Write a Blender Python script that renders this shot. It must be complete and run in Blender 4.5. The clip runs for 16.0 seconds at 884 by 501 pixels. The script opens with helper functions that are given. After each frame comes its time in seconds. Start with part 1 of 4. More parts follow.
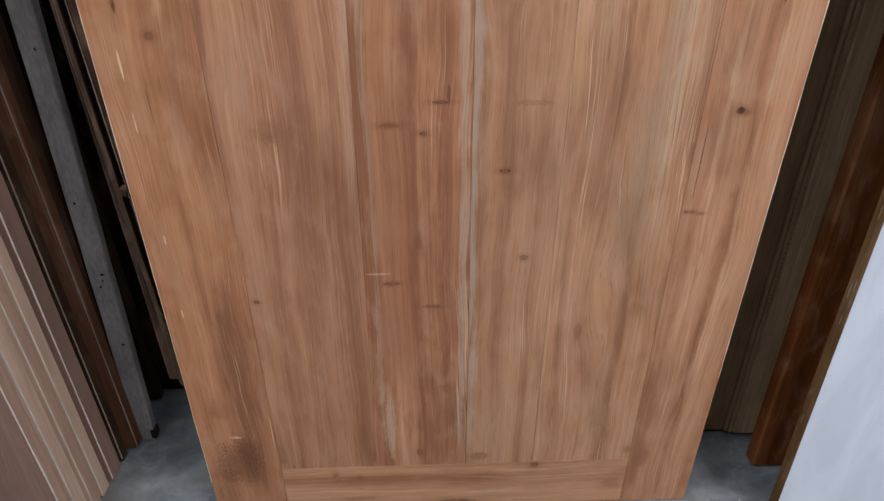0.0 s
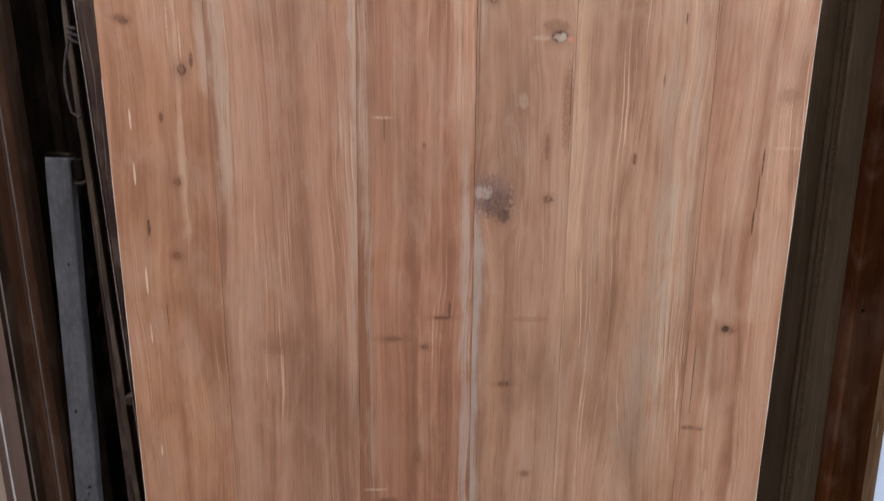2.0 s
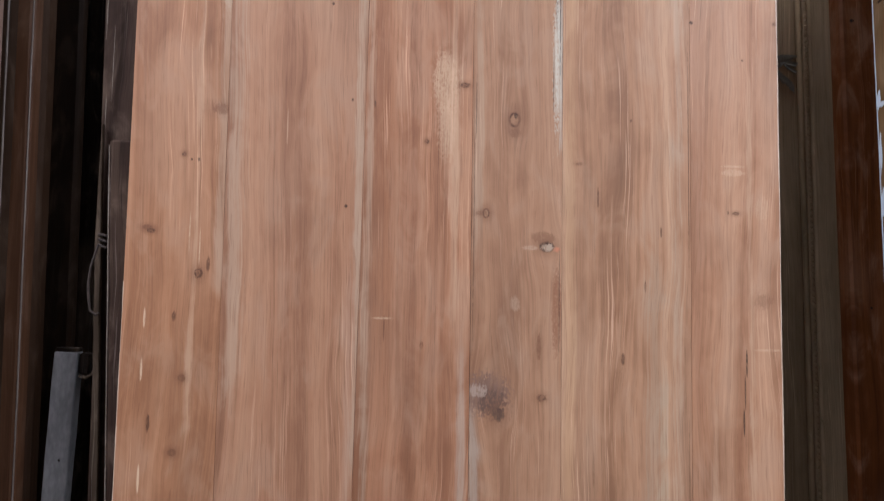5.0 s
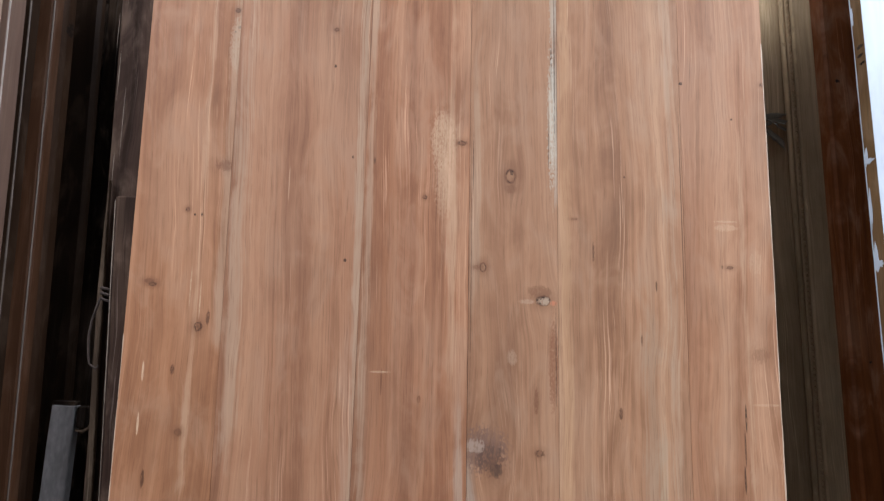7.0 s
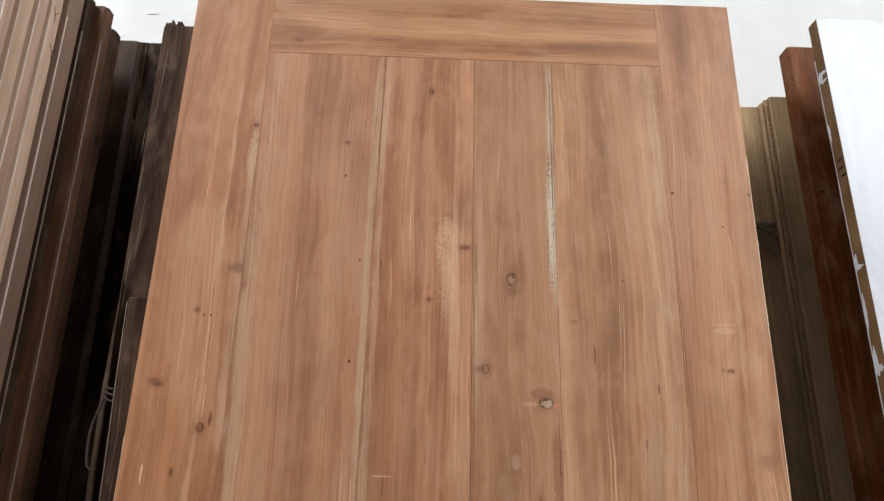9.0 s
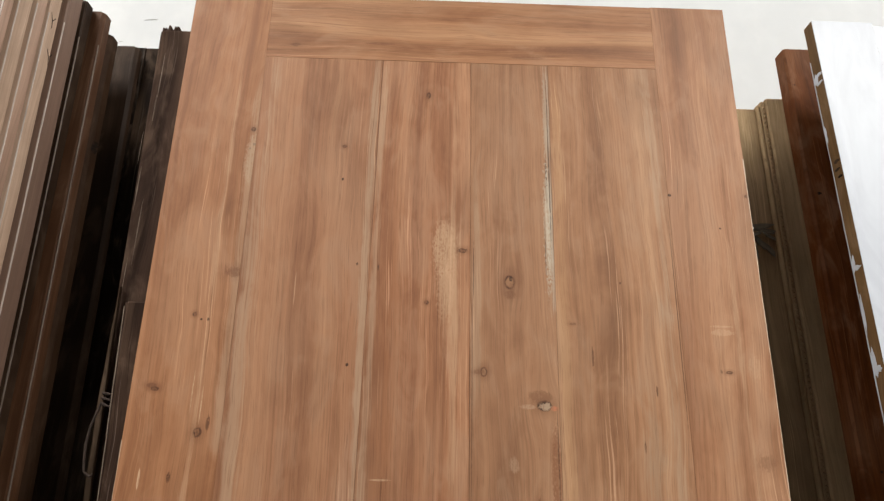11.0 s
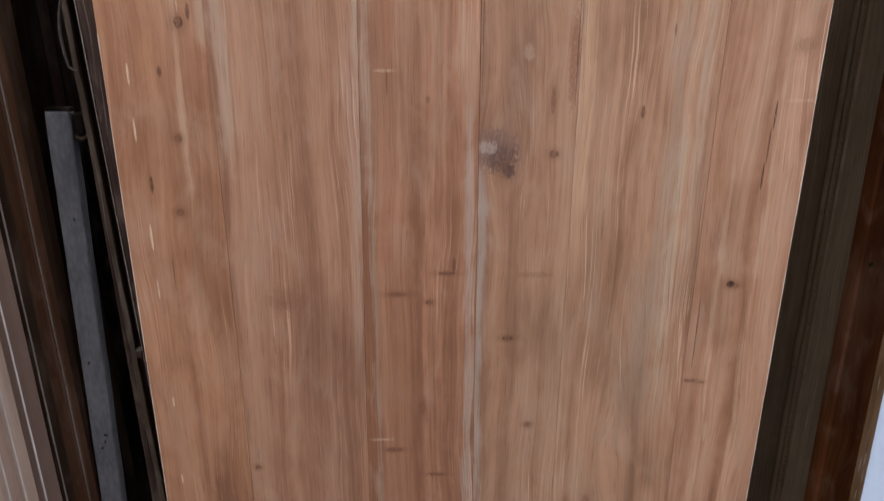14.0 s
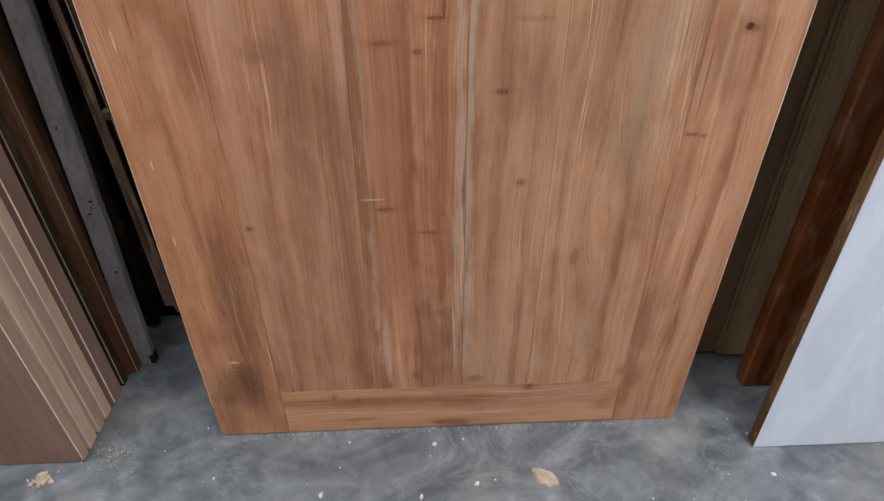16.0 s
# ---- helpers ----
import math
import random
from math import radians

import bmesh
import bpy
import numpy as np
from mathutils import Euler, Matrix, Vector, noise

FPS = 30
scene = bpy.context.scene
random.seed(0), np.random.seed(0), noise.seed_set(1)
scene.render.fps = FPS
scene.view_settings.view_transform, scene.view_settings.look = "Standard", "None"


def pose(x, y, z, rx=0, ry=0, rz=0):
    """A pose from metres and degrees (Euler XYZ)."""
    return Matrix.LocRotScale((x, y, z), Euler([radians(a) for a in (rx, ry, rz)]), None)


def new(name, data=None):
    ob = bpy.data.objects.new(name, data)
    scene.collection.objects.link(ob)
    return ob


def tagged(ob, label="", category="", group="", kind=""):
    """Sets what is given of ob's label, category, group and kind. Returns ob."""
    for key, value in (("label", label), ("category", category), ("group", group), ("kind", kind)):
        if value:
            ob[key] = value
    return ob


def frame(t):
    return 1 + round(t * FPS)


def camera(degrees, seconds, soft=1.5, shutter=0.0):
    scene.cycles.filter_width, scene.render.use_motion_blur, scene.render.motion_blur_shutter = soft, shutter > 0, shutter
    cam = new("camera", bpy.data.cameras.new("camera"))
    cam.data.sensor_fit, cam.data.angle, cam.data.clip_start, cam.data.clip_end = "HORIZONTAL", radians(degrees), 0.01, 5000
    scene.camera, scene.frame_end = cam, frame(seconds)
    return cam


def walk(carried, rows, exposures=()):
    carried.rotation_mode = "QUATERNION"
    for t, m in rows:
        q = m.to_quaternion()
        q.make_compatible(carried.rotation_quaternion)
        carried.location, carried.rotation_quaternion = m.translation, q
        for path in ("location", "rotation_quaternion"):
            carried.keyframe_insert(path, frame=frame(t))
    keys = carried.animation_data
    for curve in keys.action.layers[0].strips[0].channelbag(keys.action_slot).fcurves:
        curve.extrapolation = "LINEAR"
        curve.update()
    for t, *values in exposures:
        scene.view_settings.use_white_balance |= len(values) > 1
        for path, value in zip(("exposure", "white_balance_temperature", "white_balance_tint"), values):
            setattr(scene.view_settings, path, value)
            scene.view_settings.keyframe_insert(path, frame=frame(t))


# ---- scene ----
cam = camera(68.66, 16.0, soft=1.35, shutter=0.5)
PATH = [
    (0.0, pose(-0.0591, -0.7772, 1.2966, 52.605, -0.053, -2.034)),
    (0.5, pose(-0.0594, -0.7830, 1.2979, 56.378, -0.146, -1.759)),
    (1.0, pose(-0.0586, -0.7969, 1.3029, 62.337, -0.334, -1.708)),
    (1.5, pose(-0.0607, -0.8060, 1.3086, 66.872, -0.493, -1.682)),
    (2.0, pose(-0.0619, -0.8125, 1.3189, 71.117, -0.699, -1.741)),
    (2.5, pose(-0.0636, -0.8263, 1.3292, 77.176, -0.951, -1.649)),
    (3.0, pose(-0.0618, -0.8329, 1.3358, 79.695, -1.025, -1.577)),
    (3.5, pose(-0.0595, -0.8366, 1.3390, 80.996, -1.060, -1.498)),
    (4.0, pose(-0.0589, -0.8391, 1.3389, 82.518, -1.130, -1.493)),
    (4.5, pose(-0.0606, -0.8436, 1.3383, 83.945, -1.204, -1.508)),
    (5.0, pose(-0.0605, -0.8531, 1.3397, 87.838, -1.230, -1.803)),
    (7.3, pose(-0.0514, -0.8725, 1.3437, 94.382, -1.373, -1.405)),
    (7.5, pose(-0.0519, -0.8796, 1.3410, 96.588, -1.480, -1.378)),
    (8.0, pose(-0.0537, -0.8822, 1.3386, 98.292, -1.513, -1.307)),
    (8.5, pose(-0.0540, -0.8912, 1.3335, 101.527, -1.634, -1.324)),
    (11.0, pose(-0.0513, -0.8904, 1.3282, 102.358, -1.304, -1.369)),
    (11.5, pose(-0.0493, -0.8855, 1.3285, 99.900, -1.312, -1.109)),
    (12.0, pose(-0.0501, -0.8697, 1.3335, 93.183, -1.184, -0.830)),
    (12.5, pose(-0.0491, -0.8532, 1.3358, 86.421, -0.966, -0.912)),
    (13.0, pose(-0.0515, -0.8324, 1.3395, 77.846, -0.622, -1.008)),
    (13.5, pose(-0.0530, -0.8211, 1.3394, 73.601, -0.570, -1.099)),
    (14.0, pose(-0.0562, -0.8029, 1.3317, 66.309, -0.317, -1.134)),
    (14.5, pose(-0.0548, -0.7912, 1.3229, 61.904, -0.249, -1.433)),
    (15.0, pose(-0.0551, -0.7786, 1.3118, 55.112, -0.193, -1.828)),
    (15.5, pose(-0.0588, -0.7676, 1.2964, 49.229, -0.090, -2.197)),
    (16.0, pose(-0.0604, -0.7631, 1.2856, 45.987, -0.173, -2.578)),
]
EXPOSURES = [  # seconds, stops, kelvin, tint
    (0.0, 0.39, 6150, 11),
    (1.5, 0.43, 5700, 11),
    (3.0, 0.48, 5600, 10),
    (4.5, 0.46, 5600, 11),
    (7.5, 0.44, 5900, 8),
    (8.5, 0.33, 6450, 8),
    (11.0, 0.25, 7050, 9),
    (11.6, 0.26, 6600, 11),
    (12.0, 0.17, 6150, 11),
    (12.5, 0.20, 5850, 10),
    (13.5, 0.25, 5700, 11),
    (14.5, 0.28, 5600, 11),
    (16.0, 0.40, 6300, 12),
]
walk(cam, PATH, EXPOSURES)

# ---- world, daylight and lamps ----
world = bpy.data.worlds.new("daylight")
scene.world = world
world.use_nodes = True
wn = world.node_tree.nodes
sky = wn.new("ShaderNodeTexSky")
sky.sky_type, sky.sun_disc = "NISHITA", False
sky.sun_elevation, sky.sun_rotation = radians(55), radians(150)
wn["Background"].inputs["Strength"].default_value = 0.05
world.node_tree.links.new(sky.outputs[0], wn["Background"].inputs["Color"])


def area_lamp(name, m, sx, sy, watts, color):
    data = bpy.data.lights.new(name, "AREA")
    data.shape, data.size, data.size_y, data.energy, data.color = "RECTANGLE", sx, sy, watts, color
    ob = new(name, data)
    ob.matrix_world = m
    return ob


CEIL = 3.6
# two main lamps for overhead daylight; two small ones added to brighten leaf tops
ROOF_LAMPS = ((1.2, 3.0, -2.6, -0.95, 166), (-2.9, -1.1, -1.9, -0.3, 124), (-0.95, -0.35, 0.25, 0.6, 5), (0.45, 1.15, 0.26, 0.6, 17))  # from x, to x, from y, to y, watts
for sx0, sx1, sy0, sy1, watts in ROOF_LAMPS:
    area_lamp("skylight_daylight", pose((sx0 + sx1) / 2, (sy0 + sy1) / 2, CEIL + 0.05), sx1 - sx0, sy1 - sy0, watts, (0.97, 0.985, 1.0))


# ---- node helpers ----
class Net:
    """Short hand for building a material's node tree."""

    def __init__(self, name):
        self.mat = bpy.data.materials.new(name)
        self.mat.use_nodes = True
        self.t = self.mat.node_tree
        self.bsdf = self.t.nodes["Principled BSDF"]

    def node(self, kind, **values):
        n = self.t.nodes.new(kind)
        for key, value in values.items():
            setattr(n, key, value)
        return n

    def put(self, socket, value):
        if isinstance(value, bpy.types.NodeSocket):
            self.t.links.new(value, socket)
        elif value is not None:
            socket.default_value = value

    def math(self, op, a, b=None, c=None, clamp=False):
        n = self.node("ShaderNodeMath", operation=op, use_clamp=clamp)
        for i, v in enumerate((a, b, c)):
            self.put(n.inputs[i], v)
        return n.outputs[0]

    def mix(self, fac, a, b, blend="MIX"):
        n = self.node("ShaderNodeMix", data_type="RGBA", blend_type=blend)
        self.put(n.inputs[0], fac)
        self.put(n.inputs[6], a if isinstance(a, bpy.types.NodeSocket) else (*a, 1))
        self.put(n.inputs[7], b if isinstance(b, bpy.types.NodeSocket) else (*b, 1))
        return n.outputs[2]

    def vec(self, x, y, z):
        n = self.node("ShaderNodeCombineXYZ")
        for i, v in enumerate((x, y, z)):
            self.put(n.inputs[i], v)
        return n.outputs[0]

    def noise(self, v, scale=1.0, detail=3.0, rough=0.55, distort=0.0):
        n = self.node("ShaderNodeTexNoise")
        self.put(n.inputs["Vector"], v)
        n.inputs["Scale"].default_value, n.inputs["Detail"].default_value = scale, detail
        n.inputs["Roughness"].default_value, n.inputs["Distortion"].default_value = rough, distort
        return n.outputs[0]

    def ramp(self, fac, *stops):
        n = self.node("ShaderNodeValToRGB")
        self.put(n.inputs[0], fac)
        e = n.color_ramp.elements
        while len(e) < len(stops):
            e.new(0.5)
        for el, (p, c) in zip(e, stops):
            el.position, el.color = p, (*c, 1) if not isinstance(c, float) else (c, c, c, 1)
        return n.outputs[0]

    def range(self, v, a, b, c=0.0, d=1.0):
        n = self.node("ShaderNodeMapRange", interpolation_type="SMOOTHSTEP")
        for i, x in enumerate((v, a, b, c, d)):
            self.put(n.inputs[i], x)
        return n.outputs[0]

    def xyz(self):
        n = self.node("ShaderNodeSeparateXYZ")
        self.put(n.inputs[0], self.node("ShaderNodeTexCoord").outputs["Object"])
        return n.outputs

    def finish(self, color, rough, bump=None, strength=0.2, distance=0.001, specular=0.4):
        self.put(self.bsdf.inputs["Base Color"], color)
        self.put(self.bsdf.inputs["Roughness"], rough)
        self.bsdf.inputs["Specular IOR Level"].default_value = specular
        if bump is not None:
            n = self.node("ShaderNodeBump")
            n.inputs["Strength"].default_value, n.inputs["Distance"].default_value = strength, distance
            self.put(n.inputs["Height"], bump)
            self.put(self.bsdf.inputs["Normal"], n.outputs[0])
        return self.mat


def wood(name, dark, mid, light, seed=0.0, along="z", streaks=(), marks=(), rough=0.5, contrast=1.0, vary=False, bends=(), arches=(), figured=1.0, specular=0.28):
    """Sawn and sanded timber: broad heartwood bands, fibres and pores along the grain, sapwood streaks
    (centre, half width, from, to, colour, strength), and marks: knots, stains, scratches
    (across, along, half width, half length, colour, strength, ragged)."""
    n = Net(name)
    x, y, z = n.xyz()
    cross, grain = (x, z) if along == "z" else (z, x)
    off = n.math("MULTIPLY", n.node("ShaderNodeObjectInfo").outputs["Random"], 37.0) if vary else seed
    depth = n.math("ADD", n.math("MULTIPLY", y, 1.0), off)
    face = n.math("MULTIPLY_ADD", y, 0.83, cross)
    # the grain wanders, and parts round the larger knots
    sway = n.noise(n.vec(n.math("MULTIPLY", cross, 5), depth, n.math("MULTIPLY", grain, 1.3)), 1, 2)
    ripple = n.noise(n.vec(n.math("MULTIPLY", cross, 16), depth, n.math("MULTIPLY", grain, 6.0)), 1, 2)
    c = n.math("MULTIPLY_ADD", n.math("SUBTRACT", sway, 0.5), 0.065, n.math("MULTIPLY_ADD", n.math("SUBTRACT", ripple, 0.5), 0.012, face))
    patchy = n.range(n.noise(n.vec(n.math("MULTIPLY", face, 13), depth, n.math("MULTIPLY", grain, 2.4)), 1, 3), 0.46, 0.66, 0.06, 1.0)
    for bx, bz, br, bl in bends:
        dx, dz = n.math("SUBTRACT", cross, bx), n.math("DIVIDE", n.math("SUBTRACT", grain, bz), bl)
        d2 = n.math("ADD", n.math("POWER", n.math("DIVIDE", dx, br), 2.0), n.math("MULTIPLY", dz, dz))
        c = n.math("SUBTRACT", c, n.math("MULTIPLY", dx, n.math("MULTIPLY", n.math("EXPONENT", n.math("MULTIPLY", d2, -1.0)), 0.75)))
    band = n.noise(n.vec(n.math("MULTIPLY", c, 24), depth, n.math("MULTIPLY", grain, 0.4)), 1, 3, 0.6)
    figure = n.noise(n.vec(n.math("MULTIPLY", c, 75), depth, n.math("MULTIPLY", grain, 0.9)), 1, 3, 0.55, 0.3)
    for ax, aw, bow in arches:
        dx = n.math("SUBTRACT", c, ax)
        rings = n.math("MULTIPLY_ADD", n.math("MULTIPLY", dx, dx), bow, grain)
        flat = n.noise(n.vec(n.math("MULTIPLY", rings, 16), depth, 0.3), 1, 3, 0.55)
        window = n.math("EXPONENT", n.math("MULTIPLY", n.math("POWER", n.math("ABSOLUTE", n.math("DIVIDE", dx, aw)), 2.0), -1.0))
        figure = n.math("MULTIPLY_ADD", n.math("SUBTRACT", flat, figure), n.math("MULTIPLY", window, 0.8), figure)
    fibre = n.noise(n.vec(n.math("MULTIPLY", c, 330), depth, n.math("MULTIPLY", grain, 4.0)), 1, 3, 0.6)
    pores = n.noise(n.vec(n.math("MULTIPLY", c, 900), depth, n.math("MULTIPLY", grain, 22)), 1, 1, 0.5)
    blotch = n.noise(n.vec(n.math("MULTIPLY", cross, 9), depth, n.math("MULTIPLY", grain, 3.2)), 1, 3, 0.6)
    mottle = n.noise(n.vec(n.math("MULTIPLY", c, 26), depth, n.math("MULTIPLY", grain, 10)), 1, 4, 0.6, 0.6)
    tone = n.math("ADD", n.math("MULTIPLY", band, 0.62), n.math("MULTIPLY_ADD", figure, 0.16, n.math("MULTIPLY", mottle, 0.22)))
    lo, hi = 0.5 - 0.105 / contrast, 0.5 + 0.11 / contrast
    col = n.ramp(tone, (lo, dark), (0.5, mid), (hi, light))
    col = n.mix(n.range(blotch, 0.48, 0.72, 0.0, 0.56 * figured), col, tuple(v * 0.78 for v in dark))
    haze = n.noise(n.vec(n.math("MULTIPLY", cross, 3.5), depth, n.math("MULTIPLY", grain, 1.6)), 1.7, 2)
    col = n.mix(n.range(haze, 0.50, 0.72, 0.0, 0.30 * figured), col, tuple(0.5 * (a + b) for a, b in zip(light, (0.40, 0.27, 0.20))))
    col = n.mix(1.0, col, n.ramp(fibre, (0.30, 0.86), (0.5, 1.0), (0.72, 1.12)), "MULTIPLY")
    col = n.mix(n.range(mottle, 0.48, 0.70, 0.0, 0.34 * figured), col, tuple(0.55 * a + 0.45 * b for a, b in zip(mid, (0.34, 0.25, 0.20))))
    dash = n.noise(n.vec(n.math("MULTIPLY", c, 150), depth, n.math("MULTIPLY", grain, 9.0)), 1, 2, 0.6)
    col = n.mix(n.math("MULTIPLY", n.range(dash, 0.60, 0.70, 0.0, 0.26 * figured), patchy), col, tuple(min(1, v * 1.25 + 0.03) for v in light))
    col = n.mix(n.range(dash, 0.40, 0.30, 0.0, 0.20 * figured), col, tuple(v * 0.7 for v in dark))
    col = n.mix(n.math("MULTIPLY", n.range(figure, 0.60, 0.70, 0.0, 0.24 * figured), patchy), col, tuple(min(1, v * 1.35 + 0.04) for v in light))
    hair = n.noise(n.vec(n.math("MULTIPLY", c, 420), depth, n.math("MULTIPLY", grain, 3.2)), 1, 2, 0.6)
    for centre, half, z0, z1, scol, amount in streaks:
        d = n.math("ABSOLUTE", n.math("SUBTRACT", n.math("MULTIPLY_ADD", n.math("SUBTRACT", blotch, 0.5), 0.016, cross), centre))
        across = n.range(d, 0.0, half * 1.6, 1.0, 0.0)
        up = n.math("MULTIPLY", n.range(grain, z0 - 0.09, z0 + 0.09), n.range(grain, z1 - 0.09, z1 + 0.09, 1.0, 0.0))
        torn = n.math("ADD", n.math("MULTIPLY", n.math("SUBTRACT", figure, 0.5), 1.6), n.math("MULTIPLY_ADD", n.math("SUBTRACT", mottle, 0.5), 1.8, n.math("MULTIPLY", n.math("SUBTRACT", hair, 0.5), 1.6)))
        body = n.range(n.math("ADD", n.math("MULTIPLY", across, up), torn), 0.30, 1.15)
        body = n.math("MULTIPLY", body, n.math("MULTIPLY", n.range(across, 0.0, 0.25), up))
        col = n.mix(n.math("MULTIPLY", body, amount * 0.66), col, scol)
    col = n.mix(n.math("MULTIPLY", n.range(hair, 0.615, 0.66, 0.0, 0.62 * figured), patchy), col, tuple(min(1, v * 1.3 + 0.05) for v in light))
    col = n.mix(n.math("MULTIPLY", n.range(hair, 0.37, 0.32, 0.0, 0.5 * figured), patchy), col, tuple(v * 0.55 for v in dark))
    ragged = n.noise(n.vec(n.math("MULTIPLY", cross, 300), depth, n.math("MULTIPLY", grain, 190)), 1, 4, 0.65)
    for mx, mz, rx, rz, mcol, amount, rag in marks:
        dx = n.math("DIVIDE", n.math("SUBTRACT", cross, mx), rx)
        dz = n.math("DIVIDE", n.math("SUBTRACT", grain, mz), rz)
        d = n.math("SQRT", n.math("ADD", n.math("MULTIPLY", dx, dx), n.math("MULTIPLY", dz, dz)))
        d = n.math("MULTIPLY_ADD", n.math("SUBTRACT", ragged, 0.5), rag, d)
        if 0.0035 < rx < 0.02 and mcol[0] < 0.2:
            col = n.mix(n.range(d, 0.9, 2.6, 0.38 * amount, 0.0), col, STAIN)
        body = n.range(d, 0.78, 1.06, amount, 0.0)
        if mcol == KNOT and rx > 0.0035:
            body = n.math("MULTIPLY", body, n.range(n.math("SINE", n.math("MULTIPLY_ADD", ragged, 4.0, n.math("MULTIPLY", d, 9.0))), -1.0, 0.6, 0.45, 1.0))
        col = n.mix(n.math("MULTIPLY", body, n.range(n.math("MULTIPLY_ADD", n.math("SUBTRACT", fibre, 0.5), 0.7, ragged), 0.36, 0.52, 0.40, 1.0)), col, mcol)
    col = n.mix(n.range(pores, 0.60, 0.70, 0.0, 0.28 * figured), col, tuple(v * 0.45 for v in dark))
    col = n.mix(1.0, col, (1.03, 0.95, 0.84), "MULTIPLY")
    height = n.math("ADD", n.math("MULTIPLY", fibre, 0.7), n.math("MULTIPLY", pores, 0.5))
    r = n.math("MULTIPLY_ADD", figure, 0.22, rough - 0.02)
    return n.finish(col, r, height, 0.16, 0.0012, specular)


def plain(name, a, b, scale, rough, bump=0.1, stretch=1.0, specular=0.4, metal=0.0):
    n = Net(name)
    x, y, z = n.xyz()
    v = n.vec(x, y, n.math("MULTIPLY", z, stretch))
    big, fine = n.noise(v, scale, 4), n.noise(v, scale * 9, 3)
    col = n.mix(n.range(n.math("ADD", n.math("MULTIPLY", big, 0.65), n.math("MULTIPLY", fine, 0.35)), 0.35, 0.65), a, b)
    n.bsdf.inputs["Metallic"].default_value = metal
    return n.finish(col, n.math("MULTIPLY_ADD", big, 0.2, rough - 0.1), fine, bump, 0.002, specular)


# ---- materials ----
KNOT, BLACK, STAIN, PALE, ASH = (0.062, 0.024, 0.012), (0.022, 0.010, 0.006), (0.155, 0.068, 0.036), (0.56, 0.39, 0.27), (0.43, 0.325, 0.245)
m_stile_l = wood("teak_stile_a", (0.235, 0.1041, 0.05254), (0.3357, 0.1609, 0.08657), (0.4219, 0.226, 0.1317), 3.1,
                 arches=((-0.435, 0.030, 350.0),),
                 streaks=((-0.3640, 0.010, 1.2, 1.9, ASH, 0.55), (-0.4030, 0.035, 0.05, 0.62, (0.13, 0.052, 0.027), 1.1), (-0.4027, 0.006, 1.0, 1.9, PALE, 0.5)),
                 marks=((-0.3955, 1.2638, 0.007, 0.009, KNOT, 0.9, 1.6), (-0.3816, 1.2776, 0.003, 0.012, KNOT, 0.7, 1.6), (-0.4691, 1.3275, 0.007, 0.004, KNOT, 0.9, 1.2), (-0.4750, 1.3323, 0.008, 0.004, STAIN, 0.8, 1.0), (-0.4244, 1.4453, 0.004, 0.004, KNOT, 0.8, 0.8), (-0.4127, 1.4375, 0.002, 0.002, BLACK, 0.8, 0.4), (-0.4018, 1.4376, 0.002, 0.003, BLACK, 0.8, 0.4), (-0.4292, 1.1990, 0.003, 0.008, KNOT, 0.8, 1.2), (-0.4138, 1.1074, 0.006, 0.006, STAIN, 0.9, 1.2), (-0.4605, 1.0405, 0.003, 0.014, KNOT, 0.8, 1.4))
                       + ((-0.4232, 0.9980, 0.007, 0.006, STAIN, 0.95, 1.0), (-0.3720, 1.5171, 0.014, 0.009, STAIN, 0.6, 2.8), (-0.3676, 1.7793, 0.005, 0.005, KNOT, 0.85, 0.9), (-0.3636, 1.7501, 0.003, 0.003, BLACK, 0.8, 0.4), (-0.3695, 1.7421, 0.002, 0.002, BLACK, 0.8, 0.4), (-0.3637, 1.7208, 0.014, 0.05, ASH, 0.5, 2.0), (-0.4392, 0.1549, 0.045, 0.060, (0.095, 0.04, 0.022), 0.7, 4.5), (-0.4190, 0.1897, 0.024, 0.045, (0.10, 0.042, 0.022), 0.6, 4.5), (-0.4644, 0.1151, 0.02, 0.02, (0.10, 0.044, 0.025), 0.4, 4.0), (-0.4530, 0.3048, 0.02, 0.03, STAIN, 0.35, 2.4))
                       + ((-0.4356, 0.2288, 0.012, 0.003, PALE, 0.9, 1.6), (-0.4726, 1.1960, 0.0018, 0.016, PALE, 0.95, 0.5), (-0.4739, 1.1193, 0.0018, 0.018, PALE, 0.95, 0.5), (-0.4708, 0.9597, 0.002, 0.022, PALE, 0.95, 0.5), (-0.4711, 0.8767, 0.0016, 0.018, PALE, 0.9, 0.5), (-0.4723, 0.6798, 0.0016, 0.010, PALE, 0.9, 0.5), (-0.4752, 0.5330, 0.0016, 0.010, PALE, 0.9, 0.5), (-0.4110, 1.3237, 0.0012, 0.035, PALE, 0.7, 0.5), (-0.3953, 1.3041, 0.0012, 0.03, PALE, 0.7, 0.5), (-0.3628, 0.2391, 0.0012, 0.05, PALE, 0.7, 0.4))
                       + ((-0.4444, 0.9004, 0.0008, 0.03, BLACK, 0.7, 0.5),))
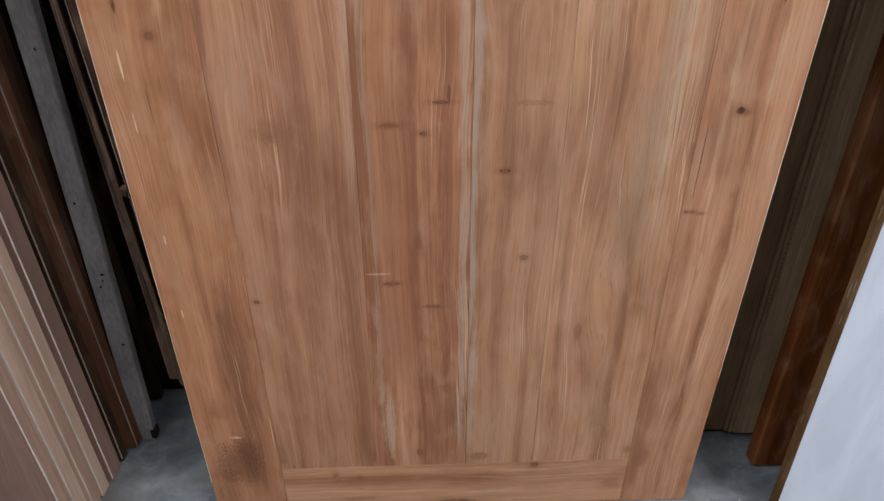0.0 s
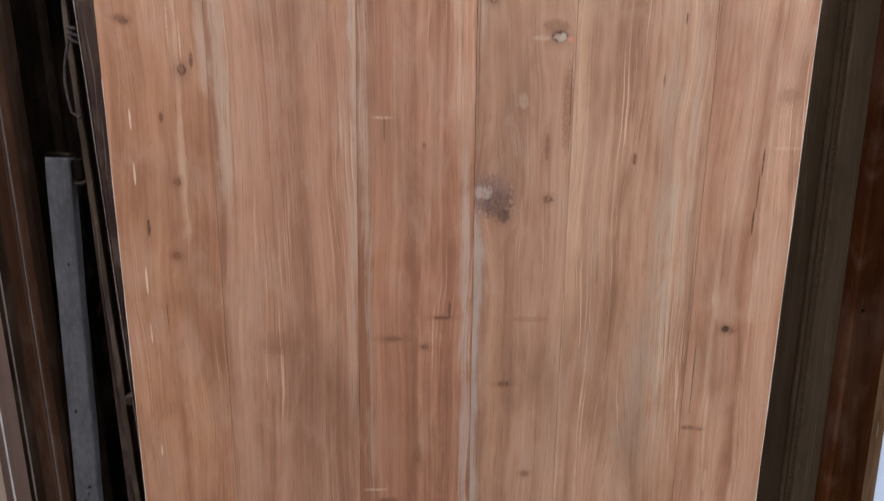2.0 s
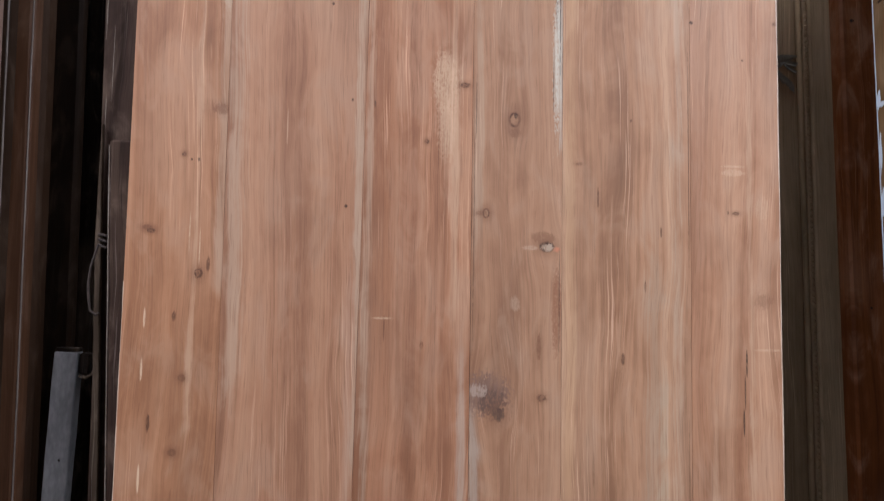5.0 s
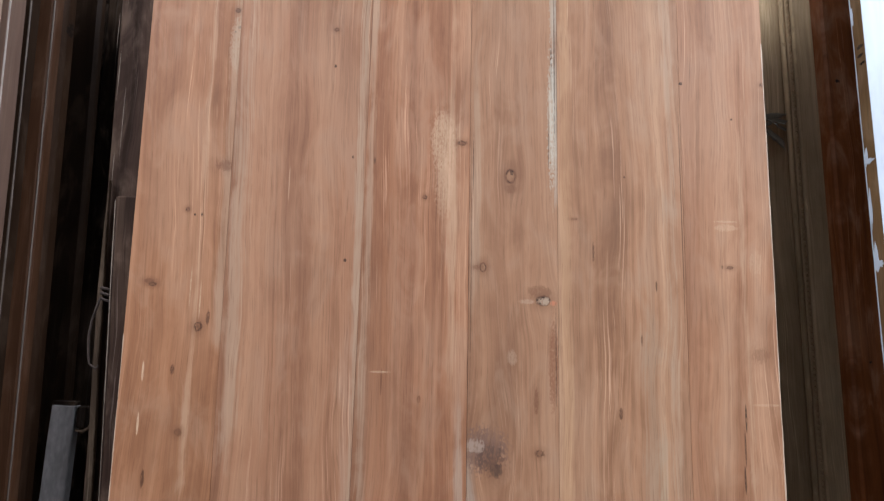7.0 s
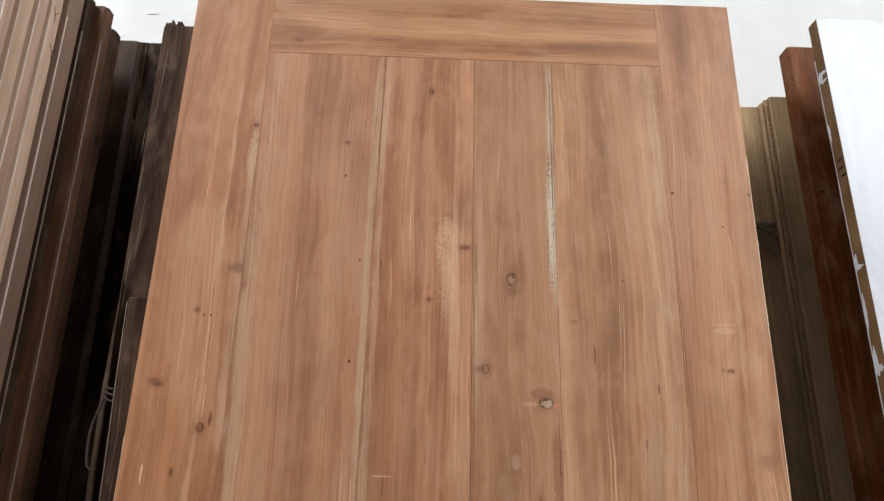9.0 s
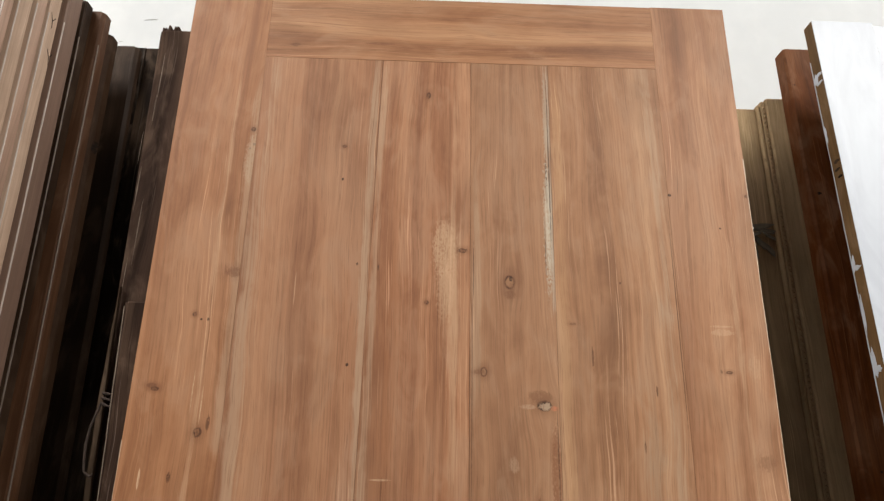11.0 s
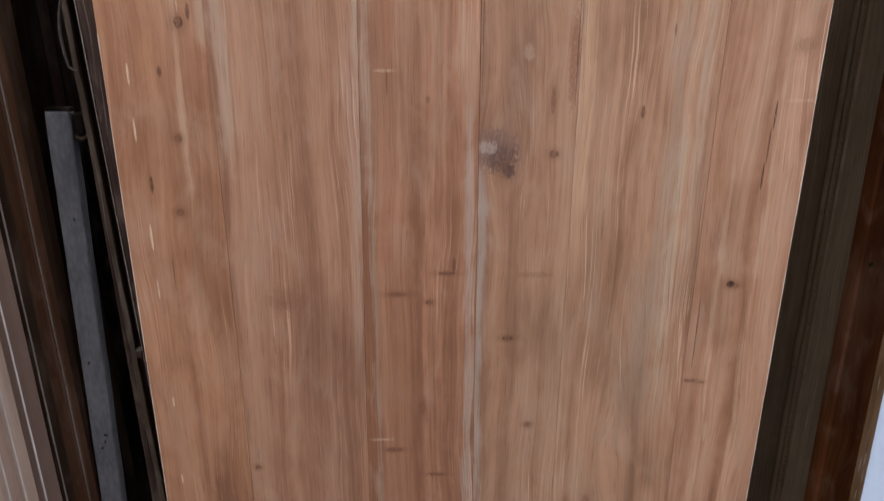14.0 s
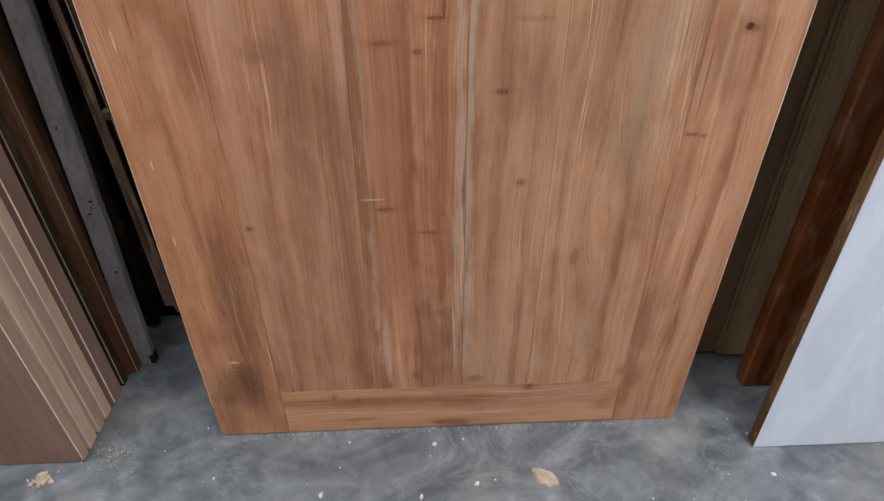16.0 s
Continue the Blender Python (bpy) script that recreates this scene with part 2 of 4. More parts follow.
m_plank_a = wood("teak_plank_a", (0.225, 0.1059, 0.06094), (0.315, 0.1579, 0.09381), (0.4, 0.2218, 0.1378), 11.7, contrast=0.8,
                 arches=((-0.255, 0.050, 150.0),),
                 streaks=((-0.3424, 0.016, 1.05, 1.95, ASH, 0.6), (-0.1578, 0.008, 0.9, 1.95, ASH, 0.75), (-0.1833, 0.032, 0.1, 0.85, (0.155, 0.064, 0.033), 0.9), (-0.1667, 0.012, 0.7, 1.3, (0.40, 0.27, 0.21), 0.5)),
                 marks=((-0.2802, 0.8600, 0.030, 0.020, STAIN, 0.30, 3.5), (-0.2863, 0.8500, 0.012, 0.010, STAIN, 0.25, 3.0), (-0.1768, 1.3709, 0.0025, 0.003, BLACK, 0.85, 0.5), (-0.2059, 1.7515, 0.005, 0.004, KNOT, 0.7, 1.0), (-0.2049, 1.6886, 0.002, 0.003, BLACK, 0.8, 0.5), (-0.3452, 0.5538, 0.006, 0.005, KNOT, 0.75, 1.2), (-0.1706, 1.5365, 0.002, 0.003, BLACK, 0.8, 0.5), (-0.3324, 0.5030, 0.010, 0.012, (0.40, 0.24, 0.15), 0.4, 2.5), (-0.3523, 0.1741, 0.012, 0.03, STAIN, 0.5, 2.0), (-0.1595, 0.1623, 0.012, 0.02, STAIN, 0.5, 2.0))
                       + ((-0.3014, 0.7808, 0.0015, 0.02, STAIN, 0.6, 0.8), (-0.2695, 1.4915, 0.0008, 0.03, PALE, 0.5, 0.5)))
m_plank_b = wood("teak_plank_b", (0.2180, 0.0955, 0.0515), (0.3200, 0.1520, 0.0865), (0.4200, 0.2280, 0.1400), 23.4, contrast=1.1,
                 arches=((-0.060, 0.032, 320.0),),
                 streaks=((-0.1428, 0.008, 0.15, 1.95, ASH, 0.6), (0.0067, 0.009, 0.15, 1.15, (0.38, 0.31, 0.26), 0.8), (-0.1165, 0.018, 1.0, 1.6, (0.24, 0.095, 0.042), 0.55), (-0.0221, 0.022, 1.42, 1.66, PALE, 0.36), (-0.0120, 0.010, 1.20, 1.90, PALE, 0.45),
                          (-0.1032, 0.045, 0.35, 0.95, (0.20, 0.08, 0.042), 0.7), (-0.0180, 0.010, 0.55, 1.1, (0.19, 0.075, 0.04), 0.55)),
                 marks=((-0.0614, 1.8591, 0.005, 0.007, KNOT, 0.9, 1.0), (-0.0548, 1.4743, 0.004, 0.004, KNOT, 0.85, 1.0), (0.0027, 1.5648, 0.010, 0.005, KNOT, 0.75, 1.3), (-0.0270, 1.5675, 0.020, 0.05, PALE, 0.55, 2.4), (-0.0241, 1.4933, 0.014, 0.05, PALE, 0.35, 2.4), (-0.0288, 0.9004, 0.014, 0.003, KNOT, 0.75, 1.4), (-0.0179, 0.9133, 0.003, 0.014, KNOT, 0.55, 1.4), (-0.1055, 0.8661, 0.016, 0.004, STAIN, 0.85, 1.6), (-0.0558, 0.8529, 0.007, 0.004, KNOT, 0.8, 1.2), (-0.1161, 0.5858, 0.016, 0.004, KNOT, 0.75, 1.6))
                       + ((-0.1350, 0.6058, 0.022, 0.0018, PALE, 0.6, 1.0), (-0.0444, 0.5364, 0.018, 0.003, KNOT, 0.6, 1.4), (-0.0691, 0.6650, 0.007, 0.014, STAIN, 0.5, 1.4), (-0.1168, 1.2011, 0.016, 0.0016, PALE, 0.6, 1.0), (-0.1148, 1.1863, 0.0014, 0.02, KNOT, 0.5, 0.8), (-0.0744, 0.1716, 0.008, 0.010, KNOT, 0.5, 1.6), (-0.1292, 0.2519, 0.010, 0.10, ASH, 0.55, 1.6), (-0.0573, 1.1615, 0.003, 0.006, STAIN, 0.8, 1.0), (-0.1360, 1.5319, 0.0015, 0.006, BLACK, 0.7, 0.6)))
m_plank_c = wood("teak_plank_c", (0.2175, 0.1073, 0.06175), (0.3129, 0.1664, 0.09983), (0.4031, 0.2369, 0.1502), 41.9, contrast=0.85,
                 arches=((0.085, 0.030, 300.0),),
                 bends=((0.084, 1.518, 0.022, 0.05), (0.136, 1.319, 0.022, 0.05), (0.05, 1.095, 0.035, 0.09)),
                 streaks=((0.1537, 0.009, 1.45, 1.95, (0.47, 0.45, 0.41), 0.9), (0.0226, 0.010, 0.15, 1.1, (0.37, 0.32, 0.28), 0.75), (0.0255, 0.010, 1.3, 1.7, (0.42, 0.32, 0.24), 0.5), (0.0567, 0.02, 0.6, 0.95, (0.36, 0.19, 0.10), 0.4)),
                 marks=((0.0811, 1.5120, 0.0105, 0.0135, KNOT, 0.9, 0.6), (0.0811, 1.5120, 0.007, 0.0095, (0.30, 0.16, 0.095), 0.9, 0.7), (0.0830, 1.5179, 0.003, 0.005, BLACK, 0.85, 1.0), (0.0811, 1.4911, 0.010, 0.008, STAIN, 0.45, 1.5), (0.0383, 1.3649, 0.0062, 0.0085, KNOT, 0.9, 0.6), (0.0383, 1.3649, 0.004, 0.006, (0.33, 0.19, 0.12), 0.9, 0.7), (0.0303, 1.3648, 0.010, 0.004, STAIN, 0.5, 1.5), (0.1327, 1.3146, 0.0125, 0.009, BLACK, 0.85, 0.9), (0.1337, 1.3136, 0.0095, 0.006, (0.46, 0.34, 0.26), 0.8, 2.6), (0.1078, 1.3126, 0.013, 0.004, (0.42, 0.28, 0.20), 0.7, 1.5))
                       + ((0.1267, 1.3285, 0.020, 0.010, STAIN, 0.5, 1.6), (0.1486, 1.3107, 0.006, 0.004, (0.50, 0.19, 0.11), 0.8, 1.2), (0.0435, 1.0890, 0.036, 0.034, (0.17, 0.10, 0.078), 0.90, 2.9), (0.0504, 1.0790, 0.022, 0.022, (0.10, 0.056, 0.043), 0.84, 2.9), (0.0604, 1.0601, 0.010, 0.012, (0.07, 0.04, 0.03), 0.84, 2.5), (0.0286, 1.0939, 0.015, 0.010, (0.34, 0.25, 0.21), 0.84, 3.4), (0.1266, 1.0849, 0.008, 0.006, KNOT, 0.7, 1.8), (0.1486, 1.2162, 0.008, 0.07, (0.21, 0.085, 0.045), 0.7, 2.0), (0.1217, 1.1615, 0.004, 0.02, STAIN, 0.7, 2.0), (0.0686, 0.7905, 0.010, 0.004, KNOT, 0.85, 1.2))
                       + ((0.1075, 0.6328, 0.008, 0.005, KNOT, 0.7, 1.2), (0.1067, 0.8978, 0.03, 0.005, STAIN, 0.35, 2.2), (0.1616, 0.1444, 0.01, 0.012, STAIN, 0.6, 1.6), (0.0460, 0.1555, 0.02, 0.012, STAIN, 0.6, 1.8), (0.0849, 1.2261, 0.008, 0.012, (0.44, 0.31, 0.23), 0.4, 2.0), (0.1468, 1.6933, 0.002, 0.05, BLACK, 0.7, 1.5), (0.1566, 1.5941, 0.0014, 0.10, BLACK, 0.6, 1.5))
                       + ((0.1470, 1.6100, 0.0065, 0.115, (0.50, 0.465, 0.41), 0.8, 3.6), (0.1480, 1.8200, 0.0040, 0.085, (0.40, 0.33, 0.27), 0.6, 3.2), (0.1520, 1.7300, 0.0012, 0.16, BLACK, 0.75, 2.6), (0.1420, 1.5700, 0.0009, 0.05, BLACK, 0.7, 2.2), (0.1525, 1.2300, 0.0010, 0.085, BLACK, 0.6, 1.8), (0.0200, 1.3400, 0.0008, 0.19, BLACK, 0.6, 2.2), (0.0215, 1.5300, 0.0009, 0.05, BLACK, 0.65, 2.0)))
m_plank_d = wood("teak_plank_d", (0.2391, 0.1192, 0.06654), (0.3437, 0.1818, 0.1059), (0.4283, 0.2575, 0.1643), 57.3, contrast=1.0,
                 arches=((0.245, 0.045, 190.0),),
                 bends=((0.235, 1.55, 0.03, 0.22), (0.25, 0.55, 0.04, 0.2)),
                 streaks=((0.1685, 0.012, 0.85, 1.9, (0.47, 0.29, 0.17), 0.65), (0.3369, 0.012, 0.9, 1.95, ASH, 0.6), (0.3013, 0.02, 0.75, 1.35, (0.34, 0.27, 0.205), 0.55), (0.2766, 0.035, 0.62, 0.95, (0.27, 0.20, 0.145), 0.6), (0.3115, 0.012, 0.7, 1.1, (0.42, 0.34, 0.25), 0.55)),
                 marks=((0.2123, 1.3916, 0.002, 0.018, KNOT, 0.6, 1.8), (0.2513, 1.1445, 0.003, 0.010, KNOT, 0.7, 1.2), (0.2148, 0.4734, 0.008, 0.02, STAIN, 0.45, 1.5), (0.2641, 1.5154, 0.0015, 0.002, BLACK, 0.8, 0.4), (0.2862, 1.2563, 0.0015, 0.010, KNOT, 0.7, 1.2), (0.3111, 1.3412, 0.0015, 0.010, KNOT, 0.7, 1.2),
                        (0.1824, 1.4451, 0.006, 0.002, KNOT, 0.5, 1.0), (0.3501, 0.1626, 0.008, 0.01, STAIN, 0.4, 1.6), (0.2976, 0.1282, 0.004, 0.006, STAIN, 0.5, 1.2), (0.2064, 0.9772, 0.002, 0.03, STAIN, 0.5, 1.5))
                       + ((0.3548, 1.4600, 0.0010, 0.19, (0.09, 0.04, 0.022), 0.75, 1.4), (0.3535, 0.9600, 0.0010, 0.10, (0.09, 0.04, 0.022), 0.5, 1.4)))
m_stile_r = wood("teak_stile_b", (0.2372, 0.1105, 0.06053), (0.3389, 0.1728, 0.1009), (0.431, 0.2471, 0.1563), 71.2,
                 arches=((0.435, 0.032, 330.0),),
                 streaks=((0.3678, 0.012, 1.0, 1.9, (0.24, 0.11, 0.065), 0.4), (0.4514, 0.006, 0.5, 1.6, PALE, 0.45), (0.3969, 0.006, 0.4, 1.1, PALE, 0.45), (0.4887, 0.012, 0.1, 0.6, (0.27, 0.12, 0.055), 0.5)),
                 marks=((0.4147, 0.8815, 0.007, 0.006, BLACK, 0.95, 0.9), (0.4237, 0.8785, 0.007, 0.004, STAIN, 0.6, 1.2), (0.4289, 1.3726, 0.006, 0.003, KNOT, 0.75, 1.2), (0.4168, 1.3736, 0.0014, 0.003, BLACK, 0.8, 0.5), (0.4437, 1.1415, 0.0016, 0.024, BLACK, 0.9, 1.0), (0.4407, 1.0965, 0.0013, 0.03, BLACK, 0.75, 1.2), (0.4383, 1.0514, 0.0016, 0.022, BLACK, 0.85, 1.0), (0.3607, 1.6761, 0.003, 0.003, BLACK, 0.8, 0.6), (0.3709, 0.7128, 0.011, 0.003, KNOT, 0.7, 1.4), (0.3900, 0.7097, 0.006, 0.002, KNOT, 0.6, 1.2))
                       # the pale mark at x 0.503 paints the right edge's highlight as well
                       + ((0.4710, 1.2366, 0.015, 0.012, STAIN, 0.4, 2.4), (0.4812, 1.1615, 0.03, 0.002, PALE, 0.4, 1.4), (0.4708, 1.3818, 0.012, 0.02, PALE, 0.25, 2.4), (0.4257, 1.4367, 0.02, 0.006, PALE, 0.4, 2.0), (0.4258, 1.4467, 0.02, 0.002, PALE, 0.4, 2.0), (0.4425, 1.6170, 0.002, 0.002, BLACK, 0.7, 0.5), (0.5031, 1.2166, 0.004, 0.05, (0.72, 0.56, 0.44), 0.7, 1.4), (0.4954, 1.6777, 0.004, 0.003, KNOT, 0.7, 1.0), (0.3835, 0.1374, 0.02, 0.03, STAIN, 0.4, 2.2), (0.4072, 0.6166, 0.004, 0.02, PALE, 0.35, 1.5))
                       + ((0.3708, 0.7950, 0.0012, 0.075, KNOT, 0.8, 1.2), (0.3695, 0.6000, 0.0010, 0.05, STAIN, 0.6, 1.2)))
m_rail_t = wood("teak_rail_a", (0.2377, 0.1089, 0.057), (0.3395, 0.1703, 0.094), (0.4171, 0.2356, 0.14), 83.6, "x",
                marks=((1.966, -0.155, 0.003, 0.03, STAIN, 0.6, 1.2), (1.958, -0.31, 0.004, 0.01, KNOT, 0.5, 1.6), (1.965, 0.2, 0.008, 0.07, STAIN, 0.4, 2.0), (1.945, 0.12, 0.004, 0.03, STAIN, 0.5, 1.4)))
m_rail_b = wood("teak_rail_b", (0.2448, 0.1102, 0.058), (0.3519, 0.1782, 0.1021), (0.4284, 0.243, 0.1473), 95.8, "x",
                marks=((0.125, 0.162, 0.009, 0.009, KNOT, 0.75, 1.4), (0.014, 0.0, 0.010, 0.045, KNOT, 0.7, 2.0), (0.11, -0.25, 0.008, 0.006, STAIN, 0.6, 1.4), (0.10, -0.20, 0.006, 0.006, STAIN, 0.6, 1.4), (0.035, -0.2, 0.006, 0.04, STAIN, 0.4, 1.6), (0.045, 0.08, 0.003, 0.06, PALE, 0.4, 1.4), (0.06, 0.33, 0.015, 0.02, STAIN, 0.4, 2.0)))

# pale and pink tones also hold the light on the stack's side faces
m_tan = wood("pale_teak", (0.3633, 0.2622, 0.2090), (0.4569, 0.3383, 0.2763), (0.5415, 0.4144, 0.3480), vary=True, contrast=0.7, figured=0.5)
m_pink = wood("pink_teak", (0.2819, 0.1852, 0.1476), (0.3721, 0.2523, 0.2060), (0.4621, 0.3293, 0.2788), vary=True, contrast=0.7, figured=0.5)
m_taupe = wood("taupe_teak", (0.1482, 0.0936, 0.0760), (0.1711, 0.1102, 0.0900), (0.1941, 0.1285, 0.1061), vary=True, contrast=0.7, figured=0.5)
# browns set darker than the wood itself, holding the gap's shade in colour
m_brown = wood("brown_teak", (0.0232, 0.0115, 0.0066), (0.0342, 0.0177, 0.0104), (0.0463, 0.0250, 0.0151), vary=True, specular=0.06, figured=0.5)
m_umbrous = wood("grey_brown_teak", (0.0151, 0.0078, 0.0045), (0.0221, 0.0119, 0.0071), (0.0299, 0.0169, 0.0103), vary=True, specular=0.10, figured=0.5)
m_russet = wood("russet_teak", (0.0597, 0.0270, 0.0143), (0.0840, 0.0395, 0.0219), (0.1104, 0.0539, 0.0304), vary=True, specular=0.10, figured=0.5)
m_dark = wood("gap_shade_wood", (0.007, 0.0042, 0.0035), (0.0126, 0.0077, 0.0063), (0.021, 0.0133, 0.0105), vary=True, specular=0.06)
m_rough = wood("rough_dark_wood", (0.0244, 0.0144, 0.0113), (0.0462, 0.0284, 0.0226), (0.0816, 0.0518, 0.0422), vary=True, specular=0.06, rough=0.7, contrast=0.9)
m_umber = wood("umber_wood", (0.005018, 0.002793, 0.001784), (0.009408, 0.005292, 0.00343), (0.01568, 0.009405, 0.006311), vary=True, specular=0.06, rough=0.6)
m_umber_light = wood("light_umber_wood", (0.0292, 0.0191, 0.0135), (0.0488, 0.0332, 0.0237), (0.0731, 0.0523, 0.0380), vary=True, specular=0.06, rough=0.7)
m_weather = wood("weathered_grey_wood", (0.2685, 0.1983, 0.1274), (0.3878, 0.2893, 0.1880), (0.5008, 0.3808, 0.2529), vary=True, specular=0.06, rough=0.75)
m_red = wood("red_brown_wood", (0.0566, 0.0168, 0.0047), (0.1000, 0.0322, 0.0094), (0.1457, 0.0511, 0.0164), vary=True, specular=0.06)
m_raw = wood("raw_brown_edge", (0.09672, 0.05446, 0.02537), (0.1499, 0.09151, 0.04583), (0.2031, 0.1317, 0.07161), vary=True, specular=0.06)


def white_paint():
    n = Net("brushed_white_paint")
    x, y, z = n.xyz()
    brush = n.noise(n.vec(n.math("MULTIPLY", x, 11), y, n.math("MULTIPLY", z, 3.0)), 1, 5, 0.65, 1.2)
    cloud = n.noise(n.vec(x, y, z), 7, 3)
    col = n.mix(n.range(brush, 0.35, 0.7), (0.47, 0.493, 0.55), (0.54, 0.567, 0.622))
    col = n.mix(n.range(cloud, 0.55, 0.8, 0.0, 0.35), col, (0.45, 0.465, 0.507))
    specks = n.noise(n.vec(x, y, z), 90, 1)
    col = n.mix(n.range(specks, 0.76, 0.80, 0.0, 0.6), col, (0.35, 0.34, 0.34))
    return n.finish(col, 0.45, brush, 0.25, 0.002)


def concrete():
    n = Net("smooth_grey_concrete")
    x, y, z = n.xyz()
    v = n.vec(x, y, z)
    w = n.vec(n.math("MULTIPLY", x, 0.6), y, z)
    swirl = n.noise(w, 5.5, 5, 0.62, 2.2)
    cloud = n.noise(v, 13, 5, 0.6, 0.9)
    fine = n.noise(v, 160, 3)
    t = n.math("ADD", n.math("MULTIPLY", swirl, 0.6), n.math("MULTIPLY", cloud, 0.4))
    col = n.ramp(t, (0.34, (0.040, 0.045, 0.049)), (0.47, (0.076, 0.083, 0.088)), (0.60, (0.125, 0.132, 0.136)), (0.70, (0.215, 0.22, 0.222)))
    ridge = n.math("ABSOLUTE", n.math("SUBTRACT", n.noise(w, 7.0, 4, 0.6, 2.6), 0.5))
    worn = n.range(n.noise(v, 5.0, 3), 0.46, 0.62)
    col = n.mix(n.math("MULTIPLY", n.range(ridge, 0.05, 0.0, 0.0, 0.2), worn), col, (0.25, 0.26, 0.265))
    dust = n.range(n.noise(v, 3.1, 4, 0.65, 0.4), 0.54, 0.72, 0.0, 0.4)
    col = n.mix(dust, col, (0.19, 0.175, 0.155))
    col = n.mix(n.range(n.noise(v, 46, 2), 0.73, 0.78, 0.0, 0.5), col, (0.32, 0.315, 0.30))
    col = n.mix(1.0, col, n.ramp(fine, (0.3, 0.94), (0.7, 1.05)), "MULTIPLY")
    return n.finish(col, n.math("MULTIPLY_ADD", cloud, 0.35, 0.28), n.math("ADD", n.math("MULTIPLY", fine, 0.4), n.math("MULTIPLY", cloud, 2.0)), 0.12, 0.002, 0.45)


m_white = white_paint()
m_floor = concrete()
m_wall = plain("white_plaster", (0.66, 0.675, 0.69), (0.73, 0.74, 0.75), 2.0, 0.8, 0.08, specular=0.2)
m_unseen_wall = plain("unseen_dark_wall", (0.09, 0.085, 0.08), (0.15, 0.145, 0.135), 5.0, 0.85, 0.3, specular=0.2)
m_roof = plain("unseen_grey_roof", (0.16, 0.165, 0.17), (0.24, 0.245, 0.25), 3.0, 0.55, 0.05)
m_zinc = plain("grey_primed_batten", (0.1403, 0.1254, 0.1214), (0.2635, 0.2380, 0.2320), 16, 0.55, 0.12, 0.4)
m_soot = plain("dark_hole", (0.012, 0.008, 0.006), (0.025, 0.016, 0.012), 200, 0.9, 0.2, specular=0.1)
m_splinter = plain("pale_splinter", (0.16, 0.12, 0.09), (0.30, 0.235, 0.18), 150, 0.8, 0.2)
m_arris = plain("bare_lit_teak", (0.42, 0.28, 0.19), (0.62, 0.46, 0.34), 40, 0.5, 0.2, 0.15)
m_edge_lit = plain("rubbed_lit_edge", (0.3900, 0.3250, 0.2795), (0.6500, 0.5590, 0.4940), 30, 0.6, 0.2, 0.15)
m_edge_dim = plain("rubbed_dim_edge", (0.13, 0.095, 0.075), (0.24, 0.185, 0.15), 30, 0.6, 0.2, 0.15)
m_string = plain("jute_string", (0.024, 0.014, 0.010), (0.05, 0.031, 0.023), 120, 0.9, 0.3)
m_plastic = plain("grey_plastic_wrap", (0.14, 0.12, 0.09), (0.23, 0.20, 0.155), 40, 0.35, 0.2)
m_flake = plain("pale_wood_flake", (0.24, 0.185, 0.13), (0.38, 0.305, 0.225), 60, 0.8, 0.3)
m_crumb = plain("plaster_crumb", (0.34, 0.33, 0.31), (0.52, 0.50, 0.47), 80, 0.8, 0.2)
m_crack = plain("grimy_crack", (0.42, 0.41, 0.40), (0.5, 0.49, 0.47), 50, 0.9, 0.1)


# ---- mesh helpers ----
def link(name, bm, material, parent=None, label=""):
    me = bpy.data.meshes.new(name)
    bmesh.ops.recalc_face_normals(bm, faces=bm.faces)
    bm.to_mesh(me)
    bm.free()
    for m in material if isinstance(material, (list, tuple)) else (material,):
        me.materials.append(m)
    ob = new(name, me)
    ob.parent = parent
    return tagged(ob, label)


def part(name, bm, material, parent, label=""):
    return link(name, bm, material, parent, label)


def board(x0, x1, y0, y1, z0, z1, chamfer=0.002, wobble=0.0004, along="z", seed=0.0, steps=14, bm=None, skew=(0.0, 0.0)):
    """A sawn board with eased edges whose outline wanders a little along its length. skew: how far its two long edges drift."""
    bm = bm or bmesh.new()
    if along == "x":
        x0, x1, z0, z1 = z0, z1, x0, x1
    c = chamfer
    levels = [(z0, c), (z0 + c, 0.0)] + [(z0 + c + (z1 - z0 - 2 * c) * i / steps, 0.0) for i in range(1, steps)] + [(z1 - c, 0.0), (z1, c)]
    rings = []
    for z, inset in levels:
        wl = wobble * (noise.noise((seed, z * 9, 1.7)) + 0.6 * noise.noise((seed, z * 31, 8.1)))
        wr = wobble * (noise.noise((seed + 5, z * 9, 4.3)) + 0.6 * noise.noise((seed + 5, z * 31, 2.2)))
        up = (z - z0) / (z1 - z0)
        a, b, p, q = x0 + wl + inset + skew[0] * up, x1 + wr - inset + skew[1] * up, y0 + inset, y1 - inset
        corners = ((a + c, p), (b - c, p), (b, p + c), (b, q - c), (b - c, q), (a + c, q), (a, q - c), (a, p + c))
        rings.append([bm.verts.new((x, y, z) if along == "z" else (z, y, x)) for x, y in corners])
    for low, high in zip(rings, rings[1:]):
        for i in range(8):
            bm.faces.new((low[i], low[(i + 1) % 8], high[(i + 1) % 8], high[i]))
    bm.faces.new(rings[0])
    bm.faces.new(rings[-1])
    return bm


def box(bm, x0, x1, y0, y1, z0, z1):
    v = [bm.verts.new((x, y, z)) for z in (z0, z1) for x, y in ((x0, y0), (x1, y0), (x1, y1), (x0, y1))]
    for f in ((0, 1, 2, 3), (4, 5, 6, 7), (0, 1, 5, 4), (1, 2, 6, 5), (2, 3, 7, 6), (3, 0, 4, 7)):
        bm.faces.new([v[i] for i in f])
    return bm


